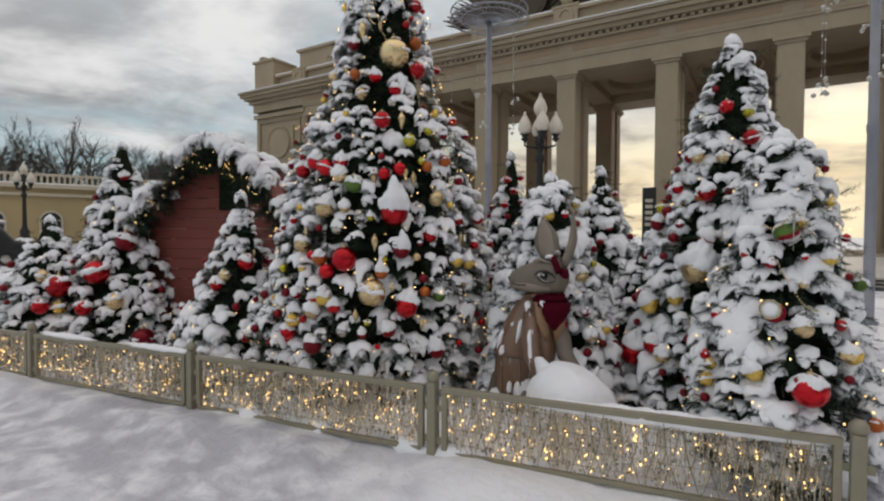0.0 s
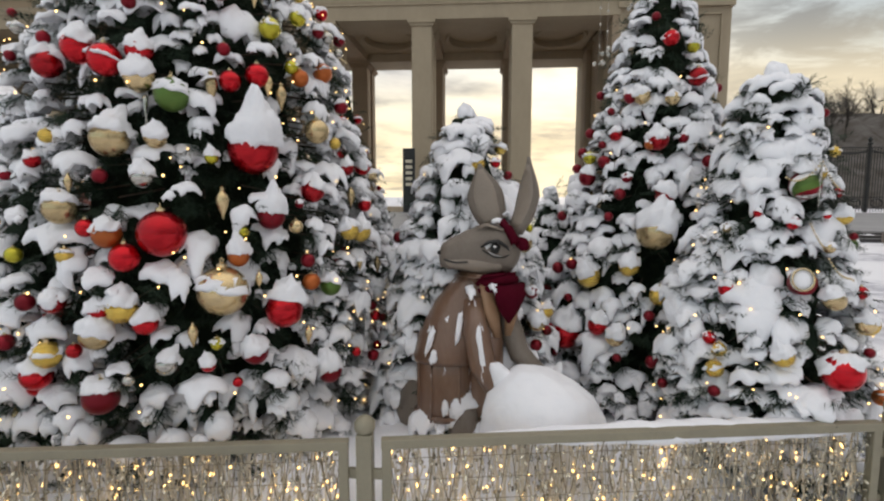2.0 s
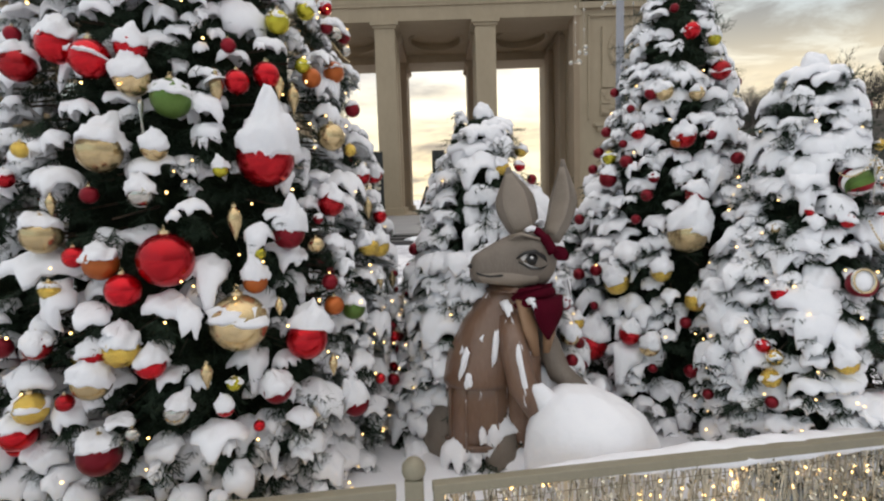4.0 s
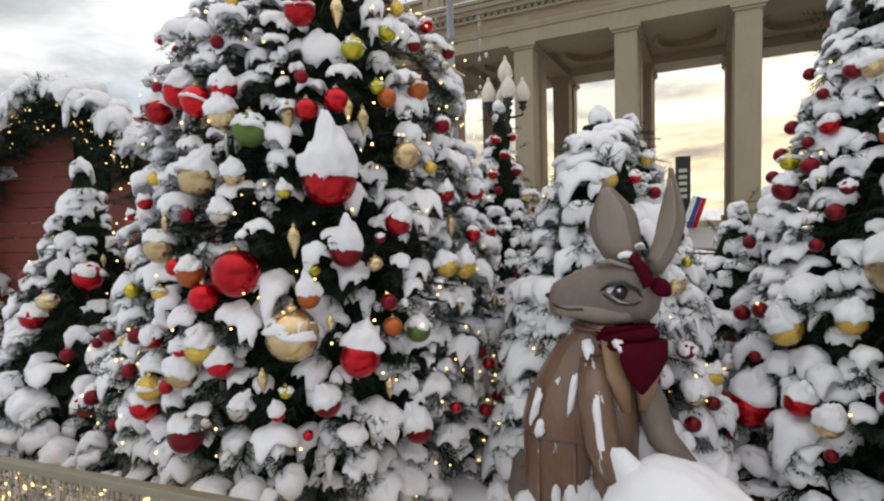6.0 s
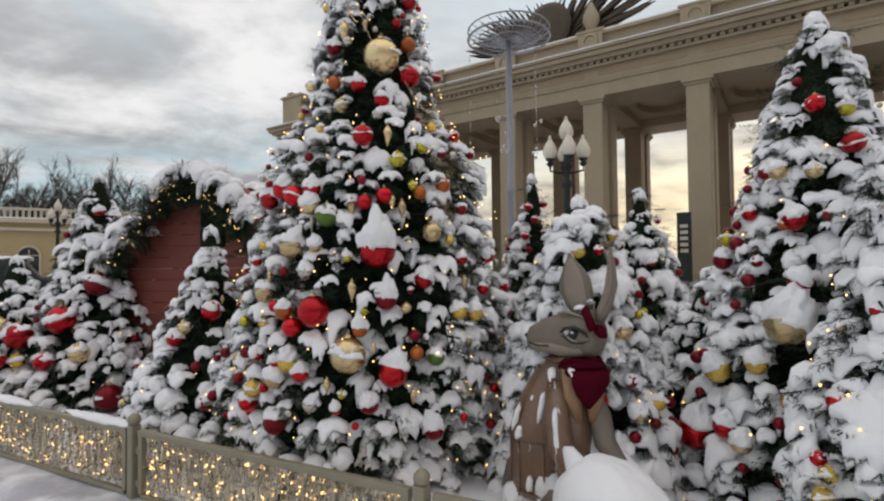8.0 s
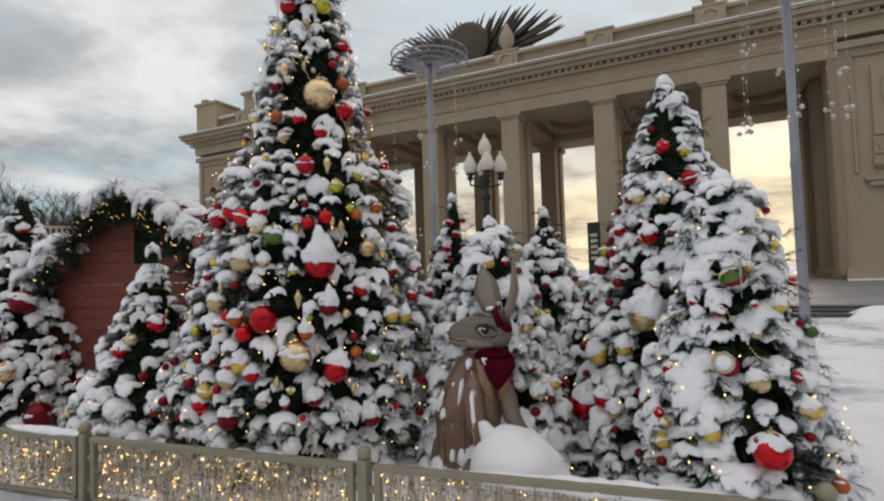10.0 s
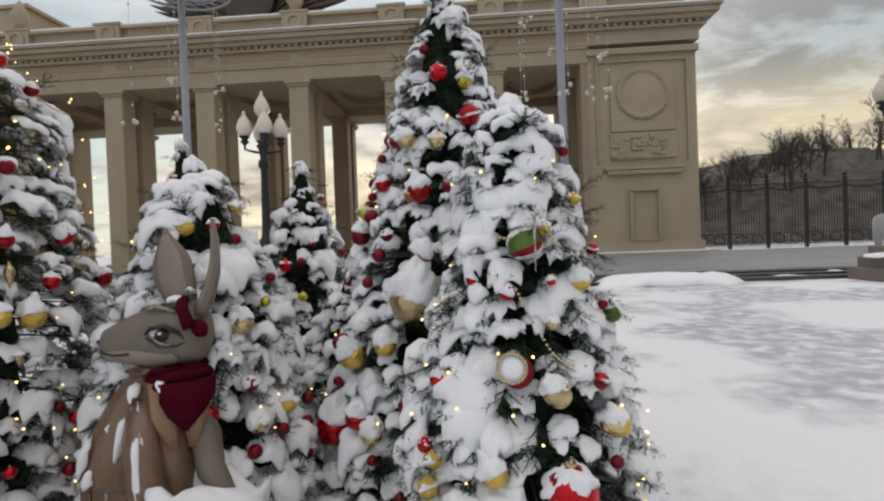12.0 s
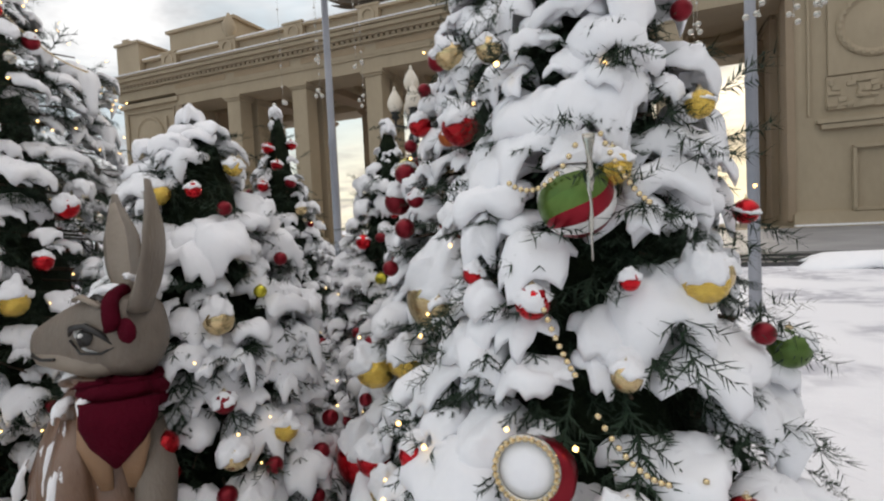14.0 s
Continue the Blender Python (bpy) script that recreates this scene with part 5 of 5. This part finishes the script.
info_stele(-7.3, 43.5, 5.2, 1.0, "slim black notice pillar before a column")
info_stele(-2.3, 43.5, 5.2, 1.0, "slim black notice pillar in the passage")
bm = bmesh.new()
us = np.linspace(26, 180, 50)
rows = [[bm.verts.new((u, 78 + yy, hh * (0.25 + 0.75 * min(1.0, max(0.0, (u - 30) / 30))) * (18 + 1.0 * math.sin(u * 0.3) + 0.9 * math.sin(u * 1.1) + 0.5 * math.sin(u * 2.7)))) for u in us] for yy, hh in ((0, 0.0), (8, 0.35), (20, 0.8), (45, 1.0), (80, 1.05))]
for a, b in zip(rows, rows[1:]):
    for i in range(len(us) - 1):
        bm.faces.new((a[i], a[i + 1], b[i + 1], b[i]))
HILL = material("hill_scrub", (0.05, 0.040, 0.030), 0.95, other=(0.20, 0.19, 0.18), scale=0.5, bump=0.6, bump_scale=3)
tagged(part("hill", bm, HILL, None, "", True), "dark wooded slope with thin snow", "hill", kind="structure")


def iron_fence():
    """Tall park railing with medallions and swags, between heavier posts."""
    root = tagged(new("iron_fence"), "tall black iron park railing with ornaments", "fence")
    root.location = (19.6, 50.0, 0.2)
    bay, n = 3.35, 9
    for i in range(n + 1):
        bm = bmesh.new()
        box(bm, (bay * i, 0, 3.0), (0.22, 0.22, 6.0), bevel=0.02)
        lathe(bm, [(0.2, 6.0), (0.26, 6.1), (0.1, 6.25), (0.2, 6.45), (0.05, 6.7)], 10, (bay * i, 0, 0))
        part("post", bm, IRON, root)
    for i in range(n):
        x0 = bay * i
        for z in (0.35, 1.35, 5.3, 5.75):
            bm = bmesh.new()
            box(bm, (x0 + bay / 2, 0, z), (bay, 0.06, 0.07))
            part("rail", bm, IRON, root)
        for k in range(1, 14):
            bm = bmesh.new()
            box(bm, (x0 + bay * k / 14, 0, 2.9), (0.045, 0.045, 5.7))
            part("bar", bm, IRON, root)
        bm = bmesh.new()
        for cx in (0.28, 0.72):
            tube(bm, [(x0 + bay * cx + 0.5 * math.cos(a), -0.05, 0.85 + 0.36 * math.sin(a)) for a in np.linspace(0, 6.283, 20)], 0.06, 5)
        tube(bm, [(x0 + bay * u, -0.05, 5.55 - 0.35 * math.sin(math.pi * u)) for u in np.linspace(0.05, 0.95, 12)], 0.07, 5)
        part("ornament", bm, IRON, root)
    return root


iron_fence()


def parked_van(p, rz, paint, label):
    root = tagged(new("parked_van"), label, "van", "parked vans")
    root.matrix_basis = pose(*p, 0, 0, rz)
    bm = bmesh.new()
    loft(bm, [((x, 0, (z0 + z1) / 2), (0, w, 0), (0, 0, (z1 - z0) / 2)) for x, z0, z1, w in ((-2.6, 0.6, 1.3, 0.85), (-2.55, 0.4, 2.1, 0.93), (-1, 0.35, 2.3, 0.98), (1.0, 0.35, 2.3, 0.98), (1.5, 0.35, 2.15, 0.97), (2.1, 0.35, 1.35, 0.95), (2.75, 0.4, 1.15, 0.85))], 20, 0, 0.45)
    part("body", bm, paint, root, "", True)
    for s in (-1, 1):
        for x in (-1.6, 1.75):
            bm = bmesh.new()
            lathe(bm, [(0.2, -0.1), (0.34, -0.1), (0.36, -0.05), (0.36, 0.05), (0.34, 0.1), (0.2, 0.1)], 20, m=Matrix.Translation((x, s * 0.88, 0.36)) @ Matrix.Rotation(math.pi / 2, 4, "X"))
            wheel = part("wheel", bm, RUBBER, root)
            bm = bmesh.new()
            lathe(bm, [(0.21, -0.11), (0.1, -0.12), (0.1, 0.12), (0.21, 0.11)], 16, m=Matrix.Translation((x, s * 0.88, 0.36)) @ Matrix.Rotation(math.pi / 2, 4, "X"))
            part("rim", bm, SILVER, wheel)
        bm = bmesh.new()
        box(bm, (1.1, s * 0.965, 1.65), (0.8, 0.05, 0.5), bevel=0.02)
        part("side_window", bm, DARK_GLASS, root)
    heap = Heap()
    for x in (-1.8, -0.8, 0.3, 1.1):
        heap.add(CLUMPS[5], frame_of((x, 0, 2.25), (1, 0, 0), size=(0.8, 0.85, 0.25)))
    heap.link("snow", SNOW, root)
    return root


parked_van((23.6, 30.0, 0.29), 10, VAN_PAINT, "grey van parked with snow on its roof")
parked_van((-34.5, 9.6, 0), 70, IRON, "dark van parked with thick snow on its roof")
lantern((-50.0, 17.8, 0), "dark iron lantern post before the yellow arcade")


def leaning_banner(x, colours, label):
    """A tall striped banner on a leaning frame, far off in the passage."""
    root = tagged(new("banner"), label, "banner", "banners in the passage")
    root.matrix_basis = pose(x, 42.4, 0.29, 0, 18, 0)
    for i, m in enumerate(colours):
        bm = bmesh.new()
        box(bm, ((i - (len(colours) - 1) / 2) * 0.96 / len(colours), 0, 1.15), (0.94 / len(colours), 0.08, 2.3))
        part("stripe", bm, m, root)
    return root


BLUE = material("banner_blue", (0.03, 0.06, 0.26), 0.7, other=(0.02, 0.05, 0.2), scale=3)
leaning_banner(-3.6, (BLACK, ORANGE, BLACK, ORANGE, BLACK), "black and orange striped banner leaning in the passage")
leaning_banner(-1.9, (WHITE, BLUE, RED), "white, blue and red striped banner in the passage")


# ---- plant the firs and hang the ornaments ----
HUNG = {name: [] for name in FIRS}
HANG = []


def hang(tree, rows):
    """Rows of (height, azimuth in degrees, radius, kind, snow hood) on a fir's outline."""
    x, y, profile = FIRS[tree]
    for z, az, r, kind, hood in rows:
        a = radians(az)
        p = surface(profile, z, a)
        k = 0.955 - 0.2 * r / max(0.15, math.hypot(p.x, p.y))
        HUNG[tree].append((z, a, r))
        HANG.append(((x + p.x * k, y + p.y * k, z), r, kind, hood, az * 0.1 + z))


hang("main", [(1.86, 312, 0.128, "red", 1.3), (1.44, 289, 0.112, "red", 0), (2.11, 292, 0.082, "green", 0.6),
     (1.89, 277, 0.087, "champ", 1), (2.27, 275, 0.079, "red", 0.4), (2.26, 257, 0.069, "red", 1),
     (1.15, 302, 0.124, "champ", 0.5), (1.02, 317, 0.098, "red", 1.5), (1.52, 315, 0.074, "crimson", 1.3),
     (1.65, 329, 0.067, "red", 1), (1.99, 334, 0.071, "champ", 0), (1.81, 301, 0.034, "lime", 1),
     (1.9, 288, 0.053, "champ", 1), (1.71, 285, 0.053, "silver", 1), (1.6, 303, 0.053, "drop", 0)])
hang("main", [(1.32, 306, 0.053, "orange", 1.5), (1.09, 280, 0.072, "gold", 1), (1.09, 275, 0.05, "red", 1),
     (1.44, 277, 0.066, "orange", 0.8), (1.47, 272, 0.043, "red", 0), (1.33, 281, 0.069, "red", 0),
     (1.12, 264, 0.054, "red", 1), (0.86, 261, 0.067, "gold", 0.6), (1.11, 332, 0.061, "green", 1),
     (1.15, 325, 0.047, "ribbed", 0), (0.61, 331, 0.072, "crimson", 1.2), (0.82, 309, 0.065, "crimson", 1),
     (0.81, 289, 0.053, "silver", 1), (0.79, 298, 0.037, "red", 1.5), (0.66, 274, 0.084, "crimson", 1)])
hang("main", [(2.2, 307, 0.055, "red", 0), (2.22, 318, 0.044, "drop", 0), (2.33, 327, 0.038, "lime", 0.6),
     (2.28, 330, 0.049, "orange", 0), (2.17, 322, 0.049, "drop", 0), (2.18, 302, 0.052, "drop", 0.5),
     (2.19, 284, 0.073, "champ", 1), (1.56, 265, 0.075, "champ", 1), (1.41, 343, 0.06, "gold", 1),
     (1.79, 347, 0.043, "red", 1), (1.56, 358, 0.043, "red", 1), (2.52, 321, 0.058, "lime", 0.6),
     (0.75, 257, 0.072, "red", 1), (0.96, 295, 0.041, "drop", 0), (0.97, 274, 0.076, "champ", 1)])
hang("main", [(1.02, 285, 0.06, "red", 1), (3.44, 317, 0.145, "champ", 0.5), (3.29, 340, 0.087, "red", 0.5),
     (3.19, 299, 0.064, "red", 0.7), (3.22, 279, 0.054, "orange", 0), (2.7, 306, 0.078, "red", 0.4),
     (2.72, 317, 0.053, "drop", 0), (2.63, 333, 0.047, "lime", 1), (2.25, 315, 0.061, "red", 0),
     (2.32, 284, 0.064, "red", 0.8), (2.35, 342, 0.057, "orange", 0.5), (3.58, 343, 0.065, "orange", 0),
     (3.55, 272, 0.061, "crimson", 0.8), (3.43, 28, 0.046, "red", 0.5), (3.01, 288, 0.059, "champ", 0.5)])
hang("main", [(3.05, 316, 0.063, "red", 0.8), (2.79, 359, 0.043, "red", 0.8), (2.33, 267, 0.075, "red", 1),
     (1.82, 6, 0.057, "red", 1), (1.55, 27, 0.055, "red", 1), (1.35, 26, 0.051, "crimson", 1),
     (1.39, 351, 0.064, "gold", 1), (4.01, 355, 0.065, "red", 0.5), (4.37, 273, 0.078, "red", 0.5),
     (4.39, 331, 0.078, "lime", 0.5), (3.7, 281, 0.067, "drop", 0)])
hang("left", [(1.35, 330, 0.091, "red", 0.8), (1.12, 291, 0.073, "red", 0.8), (0.61, 326, 0.071, "red", 0.8),
     (1.21, 300, 0.063, "champ", 0.6), (1.36, 17, 0.064, "crimson", 0.8)])
hang("far_left", [(1.14, 306, 0.164, "red", 0.6), (1.56, 337, 0.148, "crimson", 0.6), (0.25, 344, 0.154, "crimson", 0.5),
     (0.69, 303, 0.104, "red", 0.8), (0.76, 326, 0.11, "champ", 0.8), (0.69, 280, 0.092, "gold", 0.6),
     (2.49, 338, 0.069, "red", 0.8), (1.27, 254, 0.095, "drop", 0)])
hang("low_left", [(0.96, 347, 0.151, "red", 0.7), (0.71, 328, 0.1, "red", 0.7), (1.1, 329, 0.084, "champ", 0.5)])
hang("low_mid", [(0.96, 342, 0.073, "gold", 0.7), (0.66, 305, 0.049, "red", 0.8), (0.78, 307, 0.06, "champ", 0.8),
     (0.5, 328, 0.061, "crimson", 0.8), (1.02, 315, 0.048, "red", 0.8)])
hang("behind", [(1.83, 287, 0.048, "gold", 1), (1.84, 315, 0.034, "red", 0.8), (1.95, 358, 0.044, "gold", 0.8),
     (1.31, 323, 0.061, "champ", 1), (0.88, 300, 0.055, "red", 0), (0.78, 302, 0.039, "red", 0),
     (0.8, 324, 0.061, "champ", 1), (0.83, 345, 0.05, "gold", 0.8), (1.0, 322, 0.045, "crimson", 0.8),
     (1.4, 346, 0.028, "lime", 0)])
hang("tall", [(2.74, 266, 0.057, "red", 0.6), (2.68, 293, 0.045, "lime", 1), (2.46, 293, 0.066, "red", 0.3),
     (2.3, 265, 0.05, "champ", 0.8), (2.33, 228, 0.044, "crimson", 0.8), (1.98, 249, 0.04, "orange", 0.8),
     (1.64, 259, 0.07, "red", 1), (1.14, 242, 0.067, "gold", 1.1), (0.72, 229, 0.069, "red", 1.1),
     (2.02, 272, 0.037, "crimson", 0.8), (1.75, 236, 0.035, "crimson", 0.8), (1.38, 254, 0.122, "champ", 1.2),
     (1.05, 220, 0.086, "gold", 1), (0.6, 208, 0.121, "red", 1.3), (1.76, 203, 0.063, "crimson", 1)])
hang("tall", [(0.66, 238, 0.065, "champ", 1), (0.96, 257, 0.067, "gold", 0.8), (2.07, 221, 0.049, "red", 0.8),
     (2.33, 239, 0.06, "champ", 0.8), (1.91, 199, 0.05, "lime", 0.6), (2.01, 254, 0.075, "red", 0.8)])
hang("front", [(1.08, 283, 0.051, "champ", 1), (1.11, 306, 0.036, "red", 0.6), (1.51, 310, 0.045, "gold", 1),
     (0.94, 310, 0.052, "champ", 0.8), (1.11, 223, 0.044, "red", 0.8), (0.83, 217, 0.037, "red", 0.7),
     (0.78, 223, 0.042, "gold", 0.6), (1.35, 284, 0.029, "champ", 1), (1.87, 326, 0.031, "gold", 0.5),
     (1.64, 347, 0.028, "red", 0.4), (1.53, 236, 0.023, "red", 0.8), (1.44, 215, 0.026, "champ", 0.8),
     (1.48, 260, 0.036, "red", 0.8), (1.34, 347, 0.044, "green", 0.8), (1.52, 287, 0.02, "red", 0.8)])
hang("front", [(0.72, 285, 0.103, "red", 0.8), (0.93, 313, 0.059, "gold", 0.8), (0.79, 254, 0.057, "gold", 1),
     (0.67, 222, 0.051, "gold", 0.5), (1.09, 282, 0.056, "champ", 1), (0.52, 323, 0.044, "orange", 0.6),
     (1.74, 285, 0.038, "gold", 0.6), (1.52, 313, 0.039, "champ", 0.8)])
hang("back_small", [(1.54, 265, 0.06, "red", 0.6), (1.75, 300, 0.037, "red", 0.8), (1.26, 285, 0.045, "lime", 0),
     (2.2, 14, 0.035, "crimson", 0.8)])
hang("back_slim", [(2.48, 273, 0.057, "red", 0.6), (2.52, 19, 0.052, "red", 0.6), (2.3, 304, 0.056, "red", 0.8),
     (2.13, 331, 0.056, "crimson", 0.8), (2.1, 275, 0.055, "red", 0.6), (1.86, 339, 0.056, "champ", 0.8)])

HUNG["front"] += [(1.17, radians(262), 0.06), (1.68, radians(272), 0.05)]
SCATTER = {"main": (190, 0.024, 0.044), "left": (20, 0.03, 0.045), "far_left": (26, 0.03, 0.05), "low_left": (10, 0.03, 0.05), "low_mid": (10, 0.03, 0.045),
           "behind": (24, 0.03, 0.045), "back_small": (18, 0.03, 0.045), "back_slim": (34, 0.03, 0.045), "tall": (34, 0.03, 0.05), "front": (10, 0.022, 0.034), "low_back": (10, 0.03, 0.045)}
rng_hang = np.random.default_rng(77)
for name, (count, lo, hi) in SCATTER.items():
    x, y, profile = FIRS[name]
    top = profile[-1][0]
    done = 0
    while done < count:
        z = top * (1 - math.sqrt(rng_hang.uniform(0.01, 0.97)))
        az = rng_hang.uniform(165, 375)
        r = rng_hang.uniform(lo, hi)
        p = surface(profile, z, radians(az))
        done += 1
        by_hare = abs(x + p.x + 1.75) < 0.45 and y + p.y < 4.6 and z < 1.6
        if z < 0.45 or by_hare or any((p - surface(profile, q[0], q[1])).length < q[2] + r + 0.03 for q in HUNG[name]):
            continue
        kind = ("red", "crimson", "gold", "champ", "drop", "crimson", "drop", "lime", "red", "crimson", "silver", "gold")[rng_hang.integers(12)]
        hang(name, [(z, az, r, kind, float(rng_hang.uniform() < 0.3) * rng_hang.uniform(0.7, 1.1))])
for p, r, kind, hood, turn in HANG[:285]:
    bauble(p, r, kind, hood, turn)
small = Heap()
for p, r, kind, hood, turn in HANG[285:]:
    small.add(icosphere(2), Matrix.Translation(p) @ Matrix.Scale(r, 4))
tagged(small.link("bauble_scatter", CRIMSON), "small dark crimson baubles among the snowy twigs", "baubles", kind="stuff")

LOOK = {"main": ("tall fir crowded with red and gold ornaments under snow", 11, 0.155, (0.060, 0.108), 0.68, 460),
        "left": ("small snow-covered fir beside the kiosk", 12, 0.145, (0.064, 0.108), 0.80, 26),
        "far_left": ("snow-covered fir with red baubles by the kiosk", 13, 0.155, (0.066, 0.11), 0.74, 40),
        "low_left": ("low bushy fir under snow", 14, 0.165, (0.07, 0.115), 0.76, 20),
        "low_mid": ("low fir pressed against the tall fir", 15, 0.155, (0.062, 0.108), 0.78, 20),
        "behind": ("fir behind the hare almost hidden by snow", 16, 0.140, (0.075, 0.130), 0.92, 40),
        "back_small": ("small snow-covered fir in the back row", 17, 0.17, (0.07, 0.11), 0.88, 16),
        "back_slim": ("slim fir in the back row dotted with red baubles", 18, 0.17, (0.07, 0.115), 0.85, 20),
        "tall": ("slender tall fir with heavy snow and red baubles", 19, 0.140, (0.060, 0.105), 0.90, 50),
        "front": ("fir at the fence corner buried in thick snow", 20, 0.125, (0.066, 0.120), 0.90, 90),
        "low_back": ("low fir in the back row under snow", 21, 0.17, (0.066, 0.11), 0.85, 14)}

def icicle_ornament(p, length):
    """A twisted clear icicle on a thread."""
    root = tagged(new("icicle_ornament"), "long twisted clear icicle hanging on a fir", "ornament", "tree ornaments")
    root.location = p
    bm = bmesh.new()
    loft(bm, [((0, 0, -length * u), Vector((math.cos(9 * u), math.sin(9 * u), 0)) * 0.012 * (1 - 0.8 * u), Vector((-math.sin(9 * u), math.cos(9 * u), 0)) * 0.007 * (1 - 0.8 * u)) for u in np.linspace(0, 1, 22)], 6)
    part("icicle", bm, SILVER, root, "", True)
    return root


def bead_garland(p, q, sag, label):
    """A string of small beads hung between two places."""
    root = tagged(new("bead_garland"), label, "garland", "tree ornaments")
    p, q = Vector(p), Vector(q)
    root.location = p
    heap = Heap()
    n = int((q - p).length * 1.15 / 0.016)
    for i in range(n):
        u = i / n
        c = (q - p) * u + Vector((0, -0.015, -sag * 4 * u * (1 - u)))
        heap.add(BALL_LOW, Matrix.Translation(c) @ Matrix.Scale(0.0065, 4))
    heap.link("beads", BEAD, root, "small pearl gold beads")
    return root


def clock_ornament(p, r):
    """A round snow-faced clock with a studded silver bezel on a dark red case."""
    root = tagged(new("clock_ornament"), "round ornament with snow-filled face and studded rim", "ornament", "tree ornaments")
    root.matrix_basis = look(p, (0.15, 2.2, 1.45)) @ Matrix.Rotation(math.pi, 4, "Y")
    bm = bmesh.new()
    lathe(bm, [(r * 0.8, -0.07), (r * 1.02, -0.05), (r * 1.04, 0.0), (r * 0.95, 0.010)], 32, (0.022, -0.016, 0))
    part("case", bm, CRIMSON, root, "dark red case", True)
    bm = bmesh.new()
    lathe(bm, [(r * 0.80, 0.010), (r * 0.84, 0.022), (r * 0.98, 0.022), (r * 1.02, 0.010)], 36, close=False)
    bezel = part("bezel", bm, SILVER, root, "silver bezel", True)
    bm = bmesh.new()
    for i in range(28):
        a = 2 * math.pi * i / 28
        lathe(bm, [(0.004, 0), (0.0065, 0.003), (0.003, 0.008)], 6, (r * 0.91 * math.cos(a), r * 0.91 * math.sin(a), 0.021))
    part("stud", bm, BEAD, bezel)
    bm = bmesh.new()
    lathe(bm, [(r * 0.84, 0.004), (r * 0.80, 0.014), (r * 0.5, 0.022), (0.01, 0.025)], 28)
    part("snow_face", bm, SNOW, root, "packed snow", True)
    return root


def striped_ball(p, r):
    """A large glass ball with swirling white, red and green stripes, half under snow."""
    root = tagged(new("striped_bauble"), "large bauble with red, white and green swirled stripes", "bauble", "tree ornaments")
    root.matrix_basis = Matrix.Translation(p) @ Matrix.Rotation(0.75, 4, "Y") @ Matrix.Rotation(2.87, 4, "Z")
    for k in range(12):
        bm = bmesh.new()
        rows = []
        for lat in np.linspace(-1.5, 1.5, 15):
            tw = 0.5 * lat
            rows.append([bm.verts.new((r * math.cos(lat) * math.cos(a + tw), r * math.cos(lat) * math.sin(a + tw), r * math.sin(lat))) for a in np.linspace(k * math.pi / 6, (k + 1) * math.pi / 6, 5)])
        for a, b in zip(rows, rows[1:]):
            for i in range(4):
                bm.faces.new((a[i], a[i + 1], b[i + 1], b[i]))
        part("stripe", bm, (CRIMSON, WHITE, GREEN, GREEN, CRIMSON, WHITE)[k % 6], root, ("red", "white", "green", "green", "red", "white")[k % 6] + " stripe", True)
    hood = new("snow_cap", HOODS[2])
    hood.parent, hood.scale = root, (r * 0.9, r * 0.9, r * 0.8)
    hood.matrix_parent_inverse = Matrix.Rotation(-2.87, 4, "Z") @ Matrix.Rotation(-0.75, 4, "Y")
    hood.location = (0, 0.02, 0.045)
    return root


clock_ornament((0.082, 3.83, 1.19), 0.062)
striped_ball((0.165, 3.99, 1.68), 0.078)
icicle_ornament((0.20, 3.925, 1.80), 0.24)
icicle_ornament((-3.19, 3.49, 2.10), 0.42)
for p, q, sag in (((0.22, 3.96, 1.80), (0.31, 3.95, 1.66), 0.02), ((0.04, 3.96, 1.72), (0.19, 3.92, 1.80), 0.05), ((0.21, 3.84, 1.30), (0.33, 3.83, 1.20), 0.03),
                  ((0.12, 3.86, 1.48), (0.18, 3.84, 1.36), 0.01), ((0.38, 3.90, 1.18), (0.46, 3.98, 1.12), 0.05)):
    bead_garland(p, q, sag, "string of pearly gold beads in snowy twigs")
for k in range(5):
    a0, z0 = 4.2 + 0.5 * k, 4.6 - 0.38 * k
    prof = FIRS["main"][2]
    p, q = surface(prof, z0, a0) * 1.0, surface(prof, z0 - 0.5, a0 + 0.5)
    o = Vector((FIRS["main"][0], FIRS["main"][1], 0))
    bead_garland(o + p, o + q, 0.10, "gold bead string swagged on the tall fir")

BARE = {"front": ((1.86, 275, 0.08), (0.60, 312, 0.26), (0.95, 285, 0.12), (1.40, 305, 0.10)), "main": ((0.85, 318, 0.14), (1.30, 322, 0.18), (1.45, 300, 0.16), (2.35, 300, 0.15)),
        "behind": ((0.75, 310, 0.16), (1.15, 330, 0.12)), "tall": ((0.5, 265, 0.3), (1.2, 255, 0.15))}
for name, (label, seed, step, clump, cover, lights) in LOOK.items():
    x, y, profile = FIRS[name]
    fir_tree(label, x, y, profile, seed, step, clump, cover, lights, HUNG[name], BARE.get(name, ()))
